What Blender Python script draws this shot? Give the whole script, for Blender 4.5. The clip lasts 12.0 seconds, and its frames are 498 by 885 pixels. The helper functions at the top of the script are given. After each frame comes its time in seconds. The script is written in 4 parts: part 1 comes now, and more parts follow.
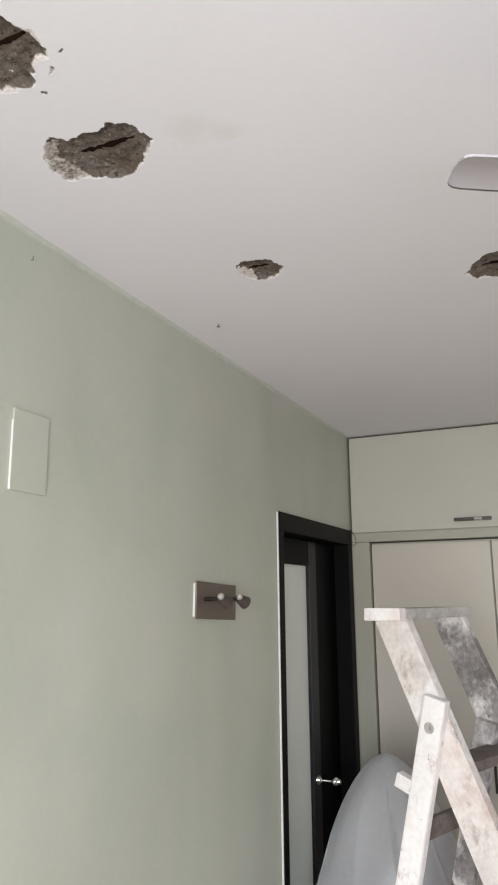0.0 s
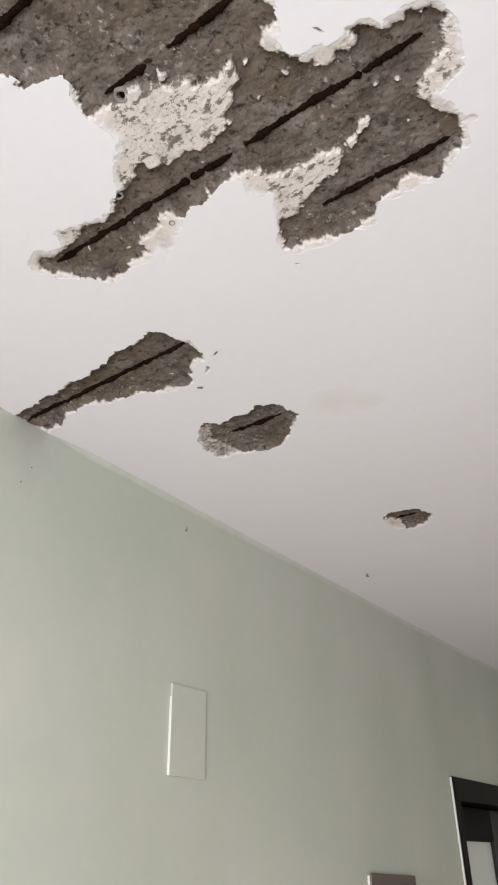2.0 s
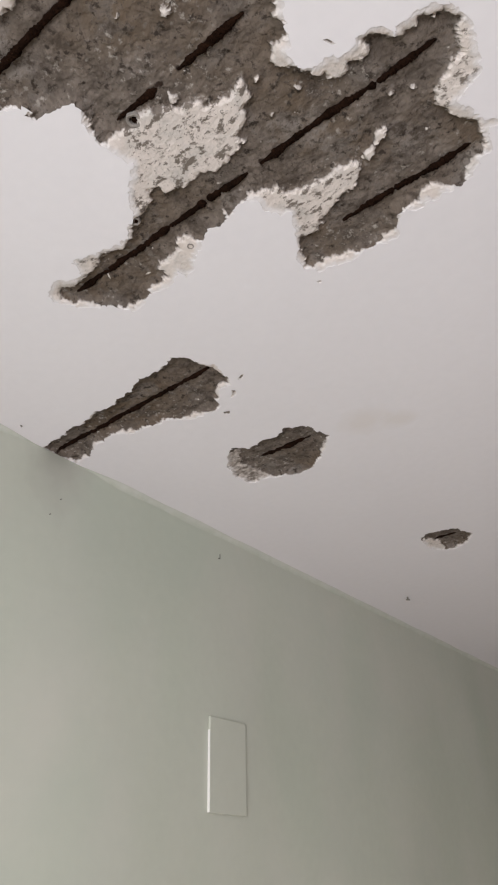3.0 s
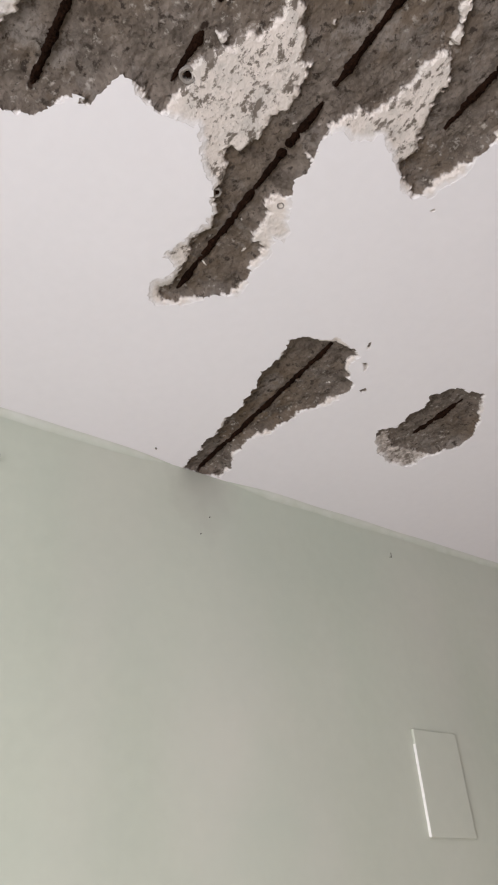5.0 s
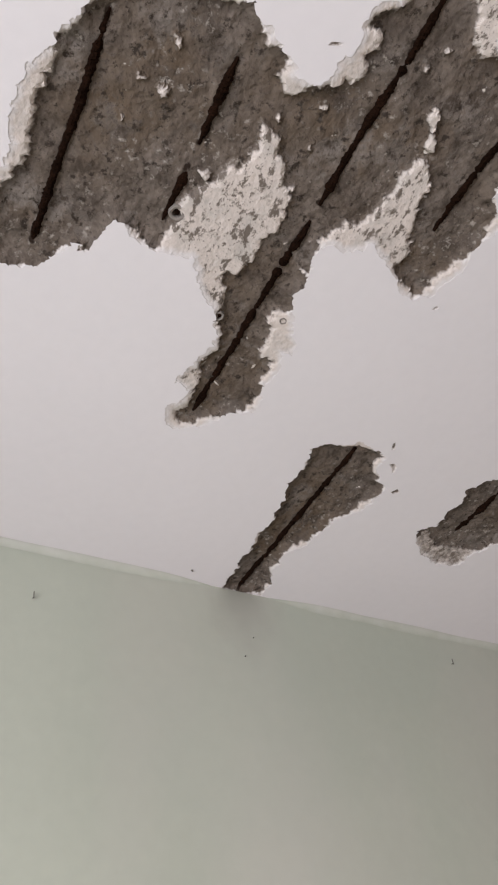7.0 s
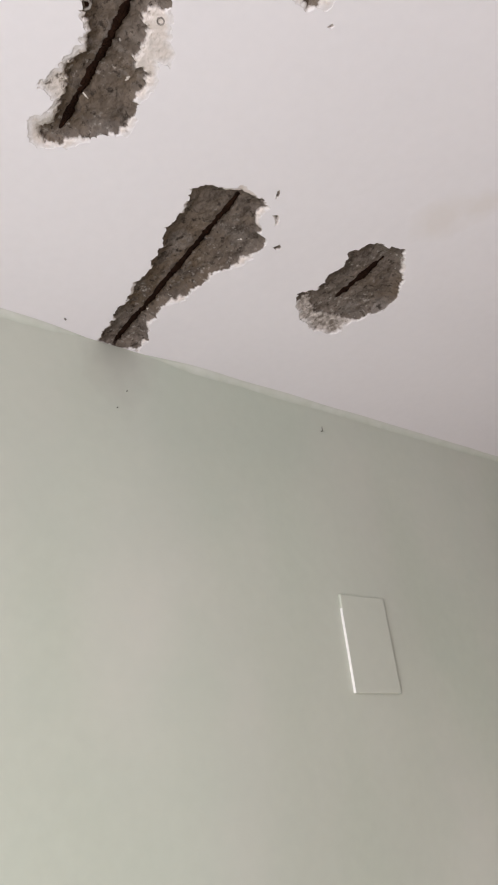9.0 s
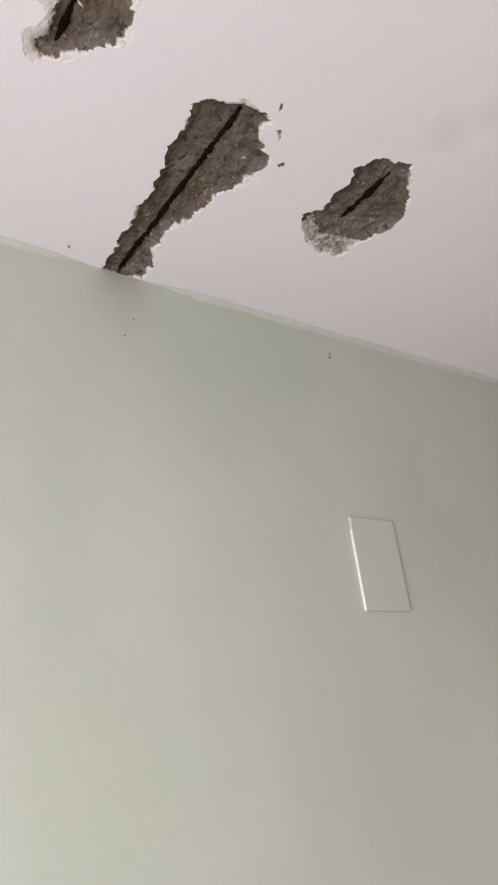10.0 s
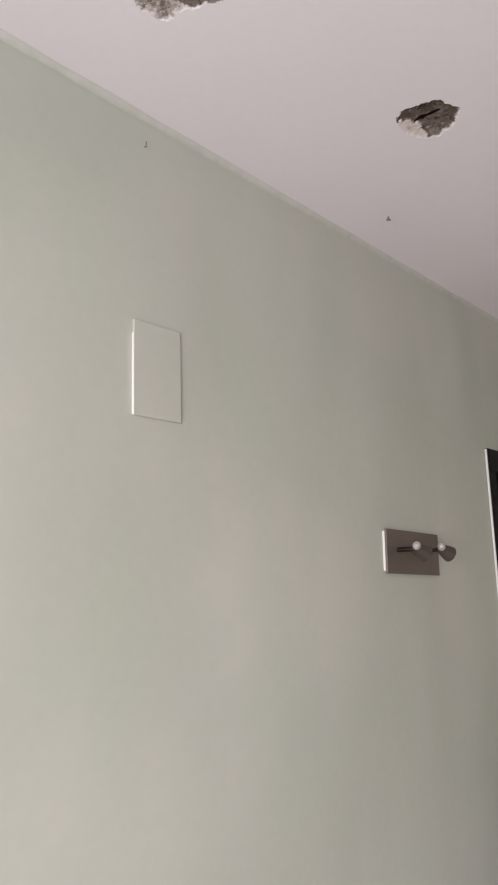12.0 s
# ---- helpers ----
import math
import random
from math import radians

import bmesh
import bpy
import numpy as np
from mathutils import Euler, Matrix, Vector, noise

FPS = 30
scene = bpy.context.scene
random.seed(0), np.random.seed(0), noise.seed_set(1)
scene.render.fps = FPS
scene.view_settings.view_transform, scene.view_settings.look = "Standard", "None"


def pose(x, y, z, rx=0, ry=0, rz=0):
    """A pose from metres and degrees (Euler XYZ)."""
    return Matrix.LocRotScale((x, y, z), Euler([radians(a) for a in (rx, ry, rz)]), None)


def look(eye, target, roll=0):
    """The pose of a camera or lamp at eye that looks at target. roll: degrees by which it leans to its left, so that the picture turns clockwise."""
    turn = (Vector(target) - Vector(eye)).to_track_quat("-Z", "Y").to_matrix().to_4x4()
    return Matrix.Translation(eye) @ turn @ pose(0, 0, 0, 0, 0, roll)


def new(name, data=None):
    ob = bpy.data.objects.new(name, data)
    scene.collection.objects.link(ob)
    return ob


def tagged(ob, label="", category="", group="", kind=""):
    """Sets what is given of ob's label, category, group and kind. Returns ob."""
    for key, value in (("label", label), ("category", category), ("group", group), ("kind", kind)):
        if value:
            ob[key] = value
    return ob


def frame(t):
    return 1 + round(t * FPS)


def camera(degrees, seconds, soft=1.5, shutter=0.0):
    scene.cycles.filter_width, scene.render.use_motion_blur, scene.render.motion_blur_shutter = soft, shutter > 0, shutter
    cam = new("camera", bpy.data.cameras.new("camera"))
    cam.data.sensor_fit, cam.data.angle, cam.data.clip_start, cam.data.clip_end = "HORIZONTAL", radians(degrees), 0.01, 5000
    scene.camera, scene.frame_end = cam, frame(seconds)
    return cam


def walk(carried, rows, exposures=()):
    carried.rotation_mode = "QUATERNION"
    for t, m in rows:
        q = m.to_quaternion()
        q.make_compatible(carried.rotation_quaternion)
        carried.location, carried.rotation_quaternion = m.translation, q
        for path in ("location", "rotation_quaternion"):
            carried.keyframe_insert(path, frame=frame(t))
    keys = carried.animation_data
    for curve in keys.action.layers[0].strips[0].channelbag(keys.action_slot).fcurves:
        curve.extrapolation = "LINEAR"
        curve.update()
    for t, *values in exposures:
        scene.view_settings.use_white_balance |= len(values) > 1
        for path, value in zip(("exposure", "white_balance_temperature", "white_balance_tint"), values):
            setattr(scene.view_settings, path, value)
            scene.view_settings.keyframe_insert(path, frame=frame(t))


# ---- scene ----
cam = camera(37.6, 12.0, soft=2.1)
PATH = [
    (0, (1.077, 2.405, 1.783), (0.262, 4.182, 2.205), -0.5),
    (0.2, (1.063, 2.407, 1.801), (0.2052, 4.142, 2.303), -0.47),
    (0.5, (1.053, 2.397, 1.812), (0.142, 4.072, 2.414), -0.4),
    (0.8, (1.045, 2.388, 1.833), (0.0947, 3.989, 2.564), 0.24),
    (1, (1.042, 2.391, 1.829), (0.075, 3.945, 2.636), -0.4),
    (1.3, (1.043, 2.387, 1.846), (0.0516, 3.884, 2.728), -0.54),
    (1.5, (1.043, 2.388, 1.843), (0.053, 3.856, 2.774), -1.2),
    (2, (1.035, 2.387, 1.85), (0.038, 3.796, 2.86), -0.9),
    (2.5, (1.03, 2.396, 1.853), (-0.007, 3.772, 2.869), -0.4),
    (3, (1.029, 2.412, 1.86), (-0.02, 3.735, 2.932), -1.4),
    (3.5, (1.019, 2.425, 1.849), (-0.055, 3.731, 2.916), -1.3),
    (3.7, (1.012, 2.449, 1.845), (-0.129, 3.737, 2.865), -0.6),
    (5.3, (0.961, 2.524, 1.863), (-0.353, 3.441, 3.059), -4.3),
    (5.5, (0.972, 2.529, 1.86), (-0.347, 3.42, 3.072), -4.3),
    (6, (0.97, 2.554, 1.856), (-0.371, 3.364, 3.099), -5.4),
    (6.5, (0.989, 2.562, 1.864), (-0.249, 3.308, 3.246), -7.3),
    (6.7, (0.987, 2.561, 1.868), (-0.232, 3.311, 3.265), -7.1),
    (8.3, (0.961, 2.605, 1.883), (-0.305, 3.529, 3.125), -5.9),
    (8.5, (0.968, 2.628, 1.85), (-0.316, 3.606, 3.03), -6.1),
    (8.7, (0.9539, 2.635, 1.837), (-0.3611, 3.653, 2.947), -7.04),
    (9, (0.953, 2.63, 1.821), (-0.427, 3.734, 2.757), -6.9),
    (9.2, (0.9431, 2.628, 1.812), (-0.4433, 3.748, 2.721), -6.74),
    (9.5, (0.94, 2.628, 1.806), (-0.468, 3.743, 2.685), -7),
    (10, (0.944, 2.629, 1.792), (-0.513, 3.743, 2.59), -7.7),
    (10.5, (0.94, 2.627, 1.781), (-0.554, 3.753, 2.487), -7),
    (10.8, (0.9497, 2.628, 1.788), (-0.5081, 3.81, 2.479), -6.52),
    (11, (0.958, 2.637, 1.79), (-0.471, 3.87, 2.449), -5.8),
    (11.2, (0.9653, 2.657, 1.779), (-0.4403, 3.924, 2.427), -6.03),
    (11.5, (0.989, 2.697, 1.75), (-0.382, 4.058, 2.266), -2.7),
    (11.8, (0.9852, 2.732, 1.732), (-0.369, 4.147, 2.135), -2.22),
    (12, (0.97, 2.764, 1.723), (-0.333, 4.236, 2.094), -1.7),
]
EXPOSURES = [(0.0, 0.09, 6370, 6.8), (1.0, 0.15, 6380, 7.2), (2.0, 0.02, 6410, 8.2), (2.5, -0.04, 6440, 9.2), (3.0, -0.28, 6450, 9.8), (3.5, -0.22, 6450, 10.2), (5.5, -0.17, 6450, 10.8),
             (6.0, -0.16, 6450, 11.2), (6.5, -0.40, 6450, 12.0), (8.5, -0.10, 6460, 11.6), (9.5, -0.08, 6460, 12.6), (10.5, -0.10, 6470, 13.8), (11.0, -0.09, 6470, 14.8), (12.0, 0.04, 6470, 15.8)]
BASE_STOPS = 1.85     # indoor exposure
walk(cam, [(t, look(eye, target, roll)) for t, eye, target, roll in PATH], [(t, stops + BASE_STOPS, kelvin, tint) for t, stops, kelvin, tint in EXPOSURES])

# ---- world, daylight, exposure ----
H = 2.60           # ceiling height
X1, Y0, YL = 3.20, 1.29, 5.96   # far side wall, window wall, front of the loft cupboards
world = bpy.data.worlds.new("sky")
scene.world = world
world.use_nodes = True
wn = world.node_tree
sky = wn.nodes.new("ShaderNodeTexSky")
sky.sky_type, sky.sun_disc = "NISHITA", False
sky.sun_elevation, sky.sun_rotation = radians(48), radians(156)
wn.links.new(sky.outputs[0], wn.nodes["Background"].inputs[0])
wn.nodes["Background"].inputs[1].default_value = 0.10


def area(name, m, sx, sy, watts, colour):
    lamp = bpy.data.lights.new(name, "AREA")
    lamp.shape, lamp.size, lamp.size_y, lamp.energy, lamp.color = "RECTANGLE", sx, sy, watts, colour
    ob = new(name, lamp)
    ob.matrix_world = m
    return ob


# daylight in the opening of the window behind the camera
WX0, WX1, WZ0, WZ1 = 0.50, 2.20, 0.80, 2.20
daylight = area("window_daylight", look(((WX0 + WX1) / 2, Y0 + 0.01, (WZ0 + WZ1) / 2), ((WX0 + WX1) / 2 - 0.6, Y0 + 2.01, (WZ0 + WZ1) / 2 - 0.36)),
                WX1 - WX0 - 0.1, WZ1 - WZ0 - 0.1, 15.4, (1.0, 0.985, 1.02))
daylight.data.spread = radians(150)

# ---- materials ----
def mat(name, colour, rough=0.6, metal=0.0, var=0.12, scale=6.0, fine=120.0, bump=0.15, bumpscale=None, dist=0.002, tint=None, spec=0.5, coat=0.0):
    """A surface with cloudy variation at one scale, grain at another and fine relief."""
    m = bpy.data.materials.new(name)
    m.use_nodes = True
    n, l = m.node_tree.nodes, m.node_tree.links
    b = n["Principled BSDF"]
    b.inputs["Roughness"].default_value, b.inputs["Metallic"].default_value = rough, metal
    b.inputs["Specular IOR Level"].default_value = spec
    b.inputs["Coat Weight"].default_value = coat
    co = n.new("ShaderNodeTexCoord").outputs["Object"]
    big, small = n.new("ShaderNodeTexNoise"), n.new("ShaderNodeTexNoise")
    for t, s, d in ((big, scale, 5), (small, fine, 3)):
        t.inputs["Scale"].default_value, t.inputs["Detail"].default_value = s, d
        l.new(co, t.inputs["Vector"])
    ramp = n.new("ShaderNodeValToRGB")
    low = [c * (1 - var) for c in colour]
    high = list(tint) if tint else [min(1, c * (1 + var * 0.7)) for c in colour]
    ramp.color_ramp.elements[0].color, ramp.color_ramp.elements[1].color = (*low, 1), (*high, 1)
    ramp.color_ramp.elements[0].position, ramp.color_ramp.elements[1].position = 0.3, 0.7
    mix = n.new("ShaderNodeMix")
    mix.data_type = "FLOAT"
    mix.inputs[0].default_value = 0.35
    l.new(big.outputs[0], mix.inputs[2]), l.new(small.outputs[0], mix.inputs[3])
    l.new(mix.outputs[0], ramp.inputs[0]), l.new(ramp.outputs[0], b.inputs["Base Color"])
    bp = n.new("ShaderNodeBump")
    bp.inputs["Strength"].default_value, bp.inputs["Distance"].default_value = bump, dist
    l.new(small.outputs[0], bp.inputs["Height"]), l.new(bp.outputs[0], b.inputs["Normal"])
    return m


def node(m, kind, **values):
    k = m.node_tree.nodes.new(kind)
    for key, v in values.items():
        k.inputs[key.replace("_", " ")].default_value = v
    return k


def overlay(m, mask, colour):
    """Lays a colour over the base colour of m where mask is 1."""
    n, l = m.node_tree.nodes, m.node_tree.links
    b = n["Principled BSDF"]
    under = b.inputs["Base Color"].links[0].from_socket
    mix = n.new("ShaderNodeMix")
    mix.data_type = "RGBA"
    l.new(mask, mix.inputs[0]), l.new(under, mix.inputs[6])
    mix.inputs[7].default_value = (*colour, 1)
    l.new(mix.outputs[2], b.inputs["Base Color"])


def threshold(m, scale, lo, hi, detail=4.0, rough=0.6, stretch=(1, 1, 1)):
    """A mask of patches: noise between two levels."""
    n, l = m.node_tree.nodes, m.node_tree.links
    co = n.new("ShaderNodeTexCoord")
    mp = n.new("ShaderNodeMapping")
    mp.inputs["Scale"].default_value = stretch
    t = node(m, "ShaderNodeTexNoise", Scale=scale, Detail=detail, Roughness=rough)
    r = n.new("ShaderNodeMapRange")
    r.inputs[1].default_value, r.inputs[2].default_value = lo, hi
    l.new(co.outputs["Object"], mp.inputs[0]), l.new(mp.outputs[0], t.inputs["Vector"]), l.new(t.outputs[0], r.inputs[0])
    return r.outputs[0]


def smudge(m, place, radii, lo=0.35, hi=0.75, grain=26.0):
    """A mask of one ragged stain about a place."""
    n, l = m.node_tree.nodes, m.node_tree.links
    co = n.new("ShaderNodeTexCoord")
    sub = n.new("ShaderNodeVectorMath")
    sub.operation = "SUBTRACT"
    sub.inputs[1].default_value = place
    div = n.new("ShaderNodeVectorMath")
    div.operation = "DIVIDE"
    div.inputs[1].default_value = radii
    ln = n.new("ShaderNodeVectorMath")
    ln.operation = "LENGTH"
    t = node(m, "ShaderNodeTexNoise", Scale=grain, Detail=4.0)
    add = n.new("ShaderNodeMath")
    add.operation = "MULTIPLY_ADD"
    add.inputs[1].default_value = -0.9
    r = n.new("ShaderNodeMapRange")
    r.inputs[1].default_value, r.inputs[2].default_value = hi, lo
    l.new(co.outputs["Object"], sub.inputs[0]), l.new(sub.outputs[0], div.inputs[0]), l.new(div.outputs[0], ln.inputs[0])
    l.new(co.outputs["Object"], t.inputs["Vector"])
    l.new(t.outputs[0], add.inputs[0]), l.new(ln.outputs["Value"], add.inputs[2]), l.new(add.outputs[0], r.inputs[0])
    sc = n.new("ShaderNodeMath")
    sc.operation = "MULTIPLY"
    sc.inputs[1].default_value = 0.5
    l.new(r.outputs[0], sc.inputs[0])
    return sc.outputs[0]


def times(m, a, b):
    k = m.node_tree.nodes.new("ShaderNodeMath")
    k.operation = "MULTIPLY"
    m.node_tree.links.new(a, k.inputs[0]), m.node_tree.links.new(b, k.inputs[1])
    return k.outputs[0]


M_CEIL = mat("ceiling_paint", (0.83, 0.815, 0.835), 0.75, var=0.03, scale=2.2, fine=60, bump=0.06)
overlay(M_CEIL, smudge(M_CEIL, (0.510, 3.405, H), (0.06, 0.045, 0.5), -0.1, 0.6), (0.755, 0.715, 0.68))
overlay(M_CEIL, smudge(M_CEIL, (0.560, 3.44, H), (0.04, 0.03, 0.5), -0.1, 0.6), (0.755, 0.715, 0.68))
M_WALL = mat("green_wall_paint", (0.495, 0.525, 0.442), 0.42, var=0.06, scale=1.6, fine=45, bump=0.05, spec=0.4)
overlay(M_WALL, smudge(M_WALL, (0.0, 3.13, H), (0.5, 0.08, 0.14), -0.1, 0.6), (0.32, 0.32, 0.27))
def scaled(m, mask, k):
    f = m.node_tree.nodes.new("ShaderNodeMath")
    f.operation = "MULTIPLY"
    f.inputs[1].default_value = k
    m.node_tree.links.new(mask, f.inputs[0])
    return f.outputs[0]


# uneven coats: runs tinted pink for the warm bounced light, and thinner patches
overlay(M_WALL, scaled(M_WALL, threshold(M_WALL, 2.4, 0.40, 0.68, detail=1.5, stretch=(1, 1.4, 0.55)), 0.45), (0.600, 0.575, 0.528))
overlay(M_WALL, scaled(M_WALL, threshold(M_WALL, 2.3, 0.46, 0.70, detail=4, stretch=(1, 0.9, 1.3)), 0.40), (0.435, 0.485, 0.412))
wl = M_WALL.node_tree
wave = node(M_WALL, "ShaderNodeTexNoise", Scale=1.5, Detail=1.0)
trowel = node(M_WALL, "ShaderNodeBump", Strength=1.0, Distance=0.026)
lay = wl.nodes.new("ShaderNodeMapping")
lay.inputs["Scale"].default_value = (1, 1.2, 0.85)
wl.links.new(wl.nodes.new("ShaderNodeTexCoord").outputs["Object"], lay.inputs[0])
wl.links.new(lay.outputs[0], wave.inputs["Vector"])
wl.links.new(wave.outputs[0], trowel.inputs["Height"])
old = wl.nodes["Principled BSDF"].inputs["Normal"].links[0].from_node
wl.links.new(trowel.outputs[0], old.inputs["Normal"])
M_PLAIN = mat("room_wall_paint", (0.46, 0.45, 0.445), 0.6, var=0.03, scale=2, fine=45, bump=0.05)
M_CONC = mat("exposed_concrete", (0.132, 0.107, 0.088), 0.95, var=0.45, scale=38, fine=190, bump=0.34, dist=0.003, tint=(0.225, 0.190, 0.162), spec=0.15)
overlay(M_CONC, threshold(M_CONC, 7, 0.46, 0.66), (0.128, 0.097, 0.070))
overlay(M_CONC, threshold(M_CONC, 15, 0.52, 0.68, detail=7, rough=0.72), (0.300, 0.275, 0.255))
overlay(M_CONC, threshold(M_CONC, 30, 0.51, 0.62, detail=7, rough=0.75), (0.078, 0.062, 0.050))
overlay(M_CONC, threshold(M_CONC, 85, 0.56, 0.63, detail=5, rough=0.7), (0.048, 0.038, 0.031))
overlay(M_CONC, threshold(M_CONC, 240, 0.60, 0.68, detail=3), (0.085, 0.068, 0.055))
overlay(M_CONC, times(M_CONC, threshold(M_CONC, 120, 0.56, 0.66, detail=5, rough=0.7), threshold(M_CONC, 11, 0.48, 0.60)), (0.36, 0.33, 0.295))
overlay(M_CONC, threshold(M_CONC, 42, 0.715, 0.74, detail=3), (0.66, 0.62, 0.57))


def mask_of(m, name, ragged, scale=170.0, gain=3.0):
    """The mesh's own mask of that name, with a ragged border."""
    n, l = m.node_tree.nodes, m.node_tree.links
    at = n.new("ShaderNodeAttribute")
    at.attribute_name = name
    t = node(m, "ShaderNodeTexNoise", Scale=scale, Detail=4.0, Roughness=0.65)
    l.new(n.new("ShaderNodeTexCoord").outputs["Object"], t.inputs["Vector"])
    a = n.new("ShaderNodeMath")
    a.operation = "MULTIPLY_ADD"
    a.inputs[1].default_value = ragged
    l.new(t.outputs[0], a.inputs[0]), l.new(at.outputs["Fac"], a.inputs[2])
    r = n.new("ShaderNodeMapRange")
    mid = 0.5 + ragged * 0.5
    r.inputs[1].default_value, r.inputs[2].default_value = mid - 0.5 / gain, mid + 0.5 / gain
    l.new(a.outputs[0], r.inputs[0])
    return r.outputs[0]


overlay(M_CONC, mask_of(M_CONC, "rust", 1.2, 230.0, 2.4), (0.030, 0.020, 0.015))
plaster_mask = mask_of(M_CONC, "plaster", 1.1, 120.0, 2.2)
overlay(M_CONC, plaster_mask, (0.700, 0.640, 0.595))
overlay(M_CONC, times(M_CONC, plaster_mask, threshold(M_CONC, 22, 0.48, 0.64, detail=6, rough=0.7)), (0.58, 0.545, 0.510))
overlay(M_CONC, times(M_CONC, plaster_mask, threshold(M_CONC, 70, 0.60, 0.70, detail=6, rough=0.7)), (0.34, 0.305, 0.27))
pit_mask = mask_of(M_CONC, "pitted", 0.5)
overlay(M_CONC, times(M_CONC, pit_mask, threshold(M_CONC, 58, 0.53, 0.58, detail=6, rough=0.70, stretch=(0.8, 1.25, 1))), (0.185, 0.158, 0.135))
overlay(M_CONC, times(M_CONC, pit_mask, threshold(M_CONC, 190, 0.60, 0.66, detail=4)), (0.30, 0.27, 0.24))
overlay(M_CONC, times(M_CONC, mask_of(M_CONC, "skim", 0.8, 150.0, 1.6), plaster_mask), (0.74, 0.715, 0.71))
M_CONC.name = "broken_concrete_and_plaster"
M_RUST = mat("rusted_steel", (0.0085, 0.0040, 0.0022), 0.95, var=0.5, scale=60, fine=300, bump=1.0, tint=(0.020, 0.0090, 0.0050), spec=0.05)
M_DARK = mat("dark_stained_wood", (0.004, 0.0036, 0.0036), 0.5, var=0.35, scale=9, fine=90, bump=0.1, spec=0.1)
# door wood with a greyer base colour for the reflection on one stile
M_STILE = mat("reflection_greyed_lacquered_wood", (0.007, 0.007, 0.008), 0.35, var=0.2, scale=9, fine=90, bump=0.05, spec=0.25)
M_DOOR = mat("black_lacquered_wood", (0.0022, 0.0022, 0.0026), 0.45, var=0.3, scale=9, fine=90, bump=0.08, spec=0.06)
M_WHITE = mat("white_beading", (0.78, 0.77, 0.74), 0.5, var=0.05, scale=9, fine=90, bump=0.1)
M_PANE = mat("frosted_glass", (0.775, 0.82, 0.775), 0.32, var=0.04, scale=3, fine=60, bump=0.02, coat=0.1, spec=0.7)
M_LAM = mat("cream_laminate", (0.555, 0.550, 0.478), 0.42, var=0.03, scale=3, fine=80, bump=0.03)
M_WARD = mat("warm_cream_laminate", (0.640, 0.600, 0.530), 0.40, var=0.04, scale=2.5, fine=80, bump=0.03)
M_FILL = mat("olive_filler_panel", (0.45, 0.445, 0.375), 0.5, var=0.04, scale=3, fine=80, bump=0.03)
M_GAP = mat("dark_joint", (0.12, 0.105, 0.09), 0.8, var=0.2)
M_STEEL = mat("brushed_steel", (0.085, 0.078, 0.072), 0.30, metal=1.0, var=0.15, scale=12, fine=200, bump=0.08)
M_CHROME = mat("chrome", (0.80, 0.80, 0.80), 0.12, metal=1.0, var=0.03)
M_PLATE = mat("bronze_lamp_plate", (0.150, 0.122, 0.100), 0.42, metal=0.35, var=0.12, scale=10, fine=160, bump=0.05)
M_CUP = mat("dark_lamp_cup", (0.10, 0.083, 0.072), 0.4, metal=0.5, var=0.15)
M_FAN = mat("fan_enamel", (0.50, 0.475, 0.495), 0.35, var=0.04, scale=5, fine=60, bump=0.02)
M_FANEDGE = mat("fan_edge_dust", (0.10, 0.09, 0.085), 0.8, var=0.3)
M_WOOD = mat("whitewashed_ladder_wood", (0.84, 0.79, 0.77), 0.8, var=0.12, scale=9, fine=70, bump=0.4, dist=0.003, tint=(0.94, 0.925, 0.92))
overlay(M_WOOD, threshold(M_WOOD, 7, 0.50, 0.68, detail=6, rough=0.7, stretch=(1, 1, 0.6)), (0.70, 0.615, 0.590))
overlay(M_WOOD, threshold(M_WOOD, 16, 0.60, 0.72, detail=6, rough=0.7, stretch=(1, 1, 0.5)), (0.50, 0.385, 0.350))
overlay(M_WOOD, threshold(M_WOOD, 40, 0.66, 0.74, detail=5), (0.24, 0.18, 0.165))
M_RAIL = mat("stained_ladder_wood", (0.66, 0.595, 0.555), 0.8, var=0.18, scale=6, fine=70, bump=0.4, dist=0.003, tint=(0.86, 0.815, 0.79))
overlay(M_RAIL, threshold(M_RAIL, 6, 0.50, 0.66, detail=6, rough=0.7), (0.58, 0.47, 0.43))
overlay(M_RAIL, threshold(M_RAIL, 13, 0.54, 0.68, detail=6, rough=0.7, stretch=(1, 1, 0.6)), (0.36, 0.285, 0.265))
overlay(M_RAIL, threshold(M_RAIL, 5, 0.56, 0.66, detail=5, stretch=(1, 1, 0.7)), (0.90, 0.885, 0.885))
# far frame: darker wood than the near frame's, with pale patches
M_WOOD2 = mat("dark_mottled_ladder_wood", (0.24, 0.215, 0.21), 0.85, var=0.45, scale=8, fine=70, bump=0.4, dist=0.003, tint=(0.42, 0.395, 0.39))
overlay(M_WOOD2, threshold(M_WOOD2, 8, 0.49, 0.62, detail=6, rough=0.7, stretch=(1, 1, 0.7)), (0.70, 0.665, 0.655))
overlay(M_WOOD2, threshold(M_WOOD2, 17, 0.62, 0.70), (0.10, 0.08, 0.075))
M_BOARD = mat("weathered_grey_board", (0.47, 0.455, 0.425), 0.85, var=0.3, scale=14, fine=80, bump=0.4, tint=(0.62, 0.60, 0.57))
# treads and back stretchers: darker and browner than the rails
M_TREAD = mat("dark_brown_ladder_wood", (0.11, 0.085, 0.075), 0.85, var=0.35, scale=12, fine=80, bump=0.4, tint=(0.24, 0.20, 0.185))
M_BOLT = mat("dull_bolt_steel", (0.48, 0.45, 0.43), 0.6, metal=0.35, var=0.3, scale=60)
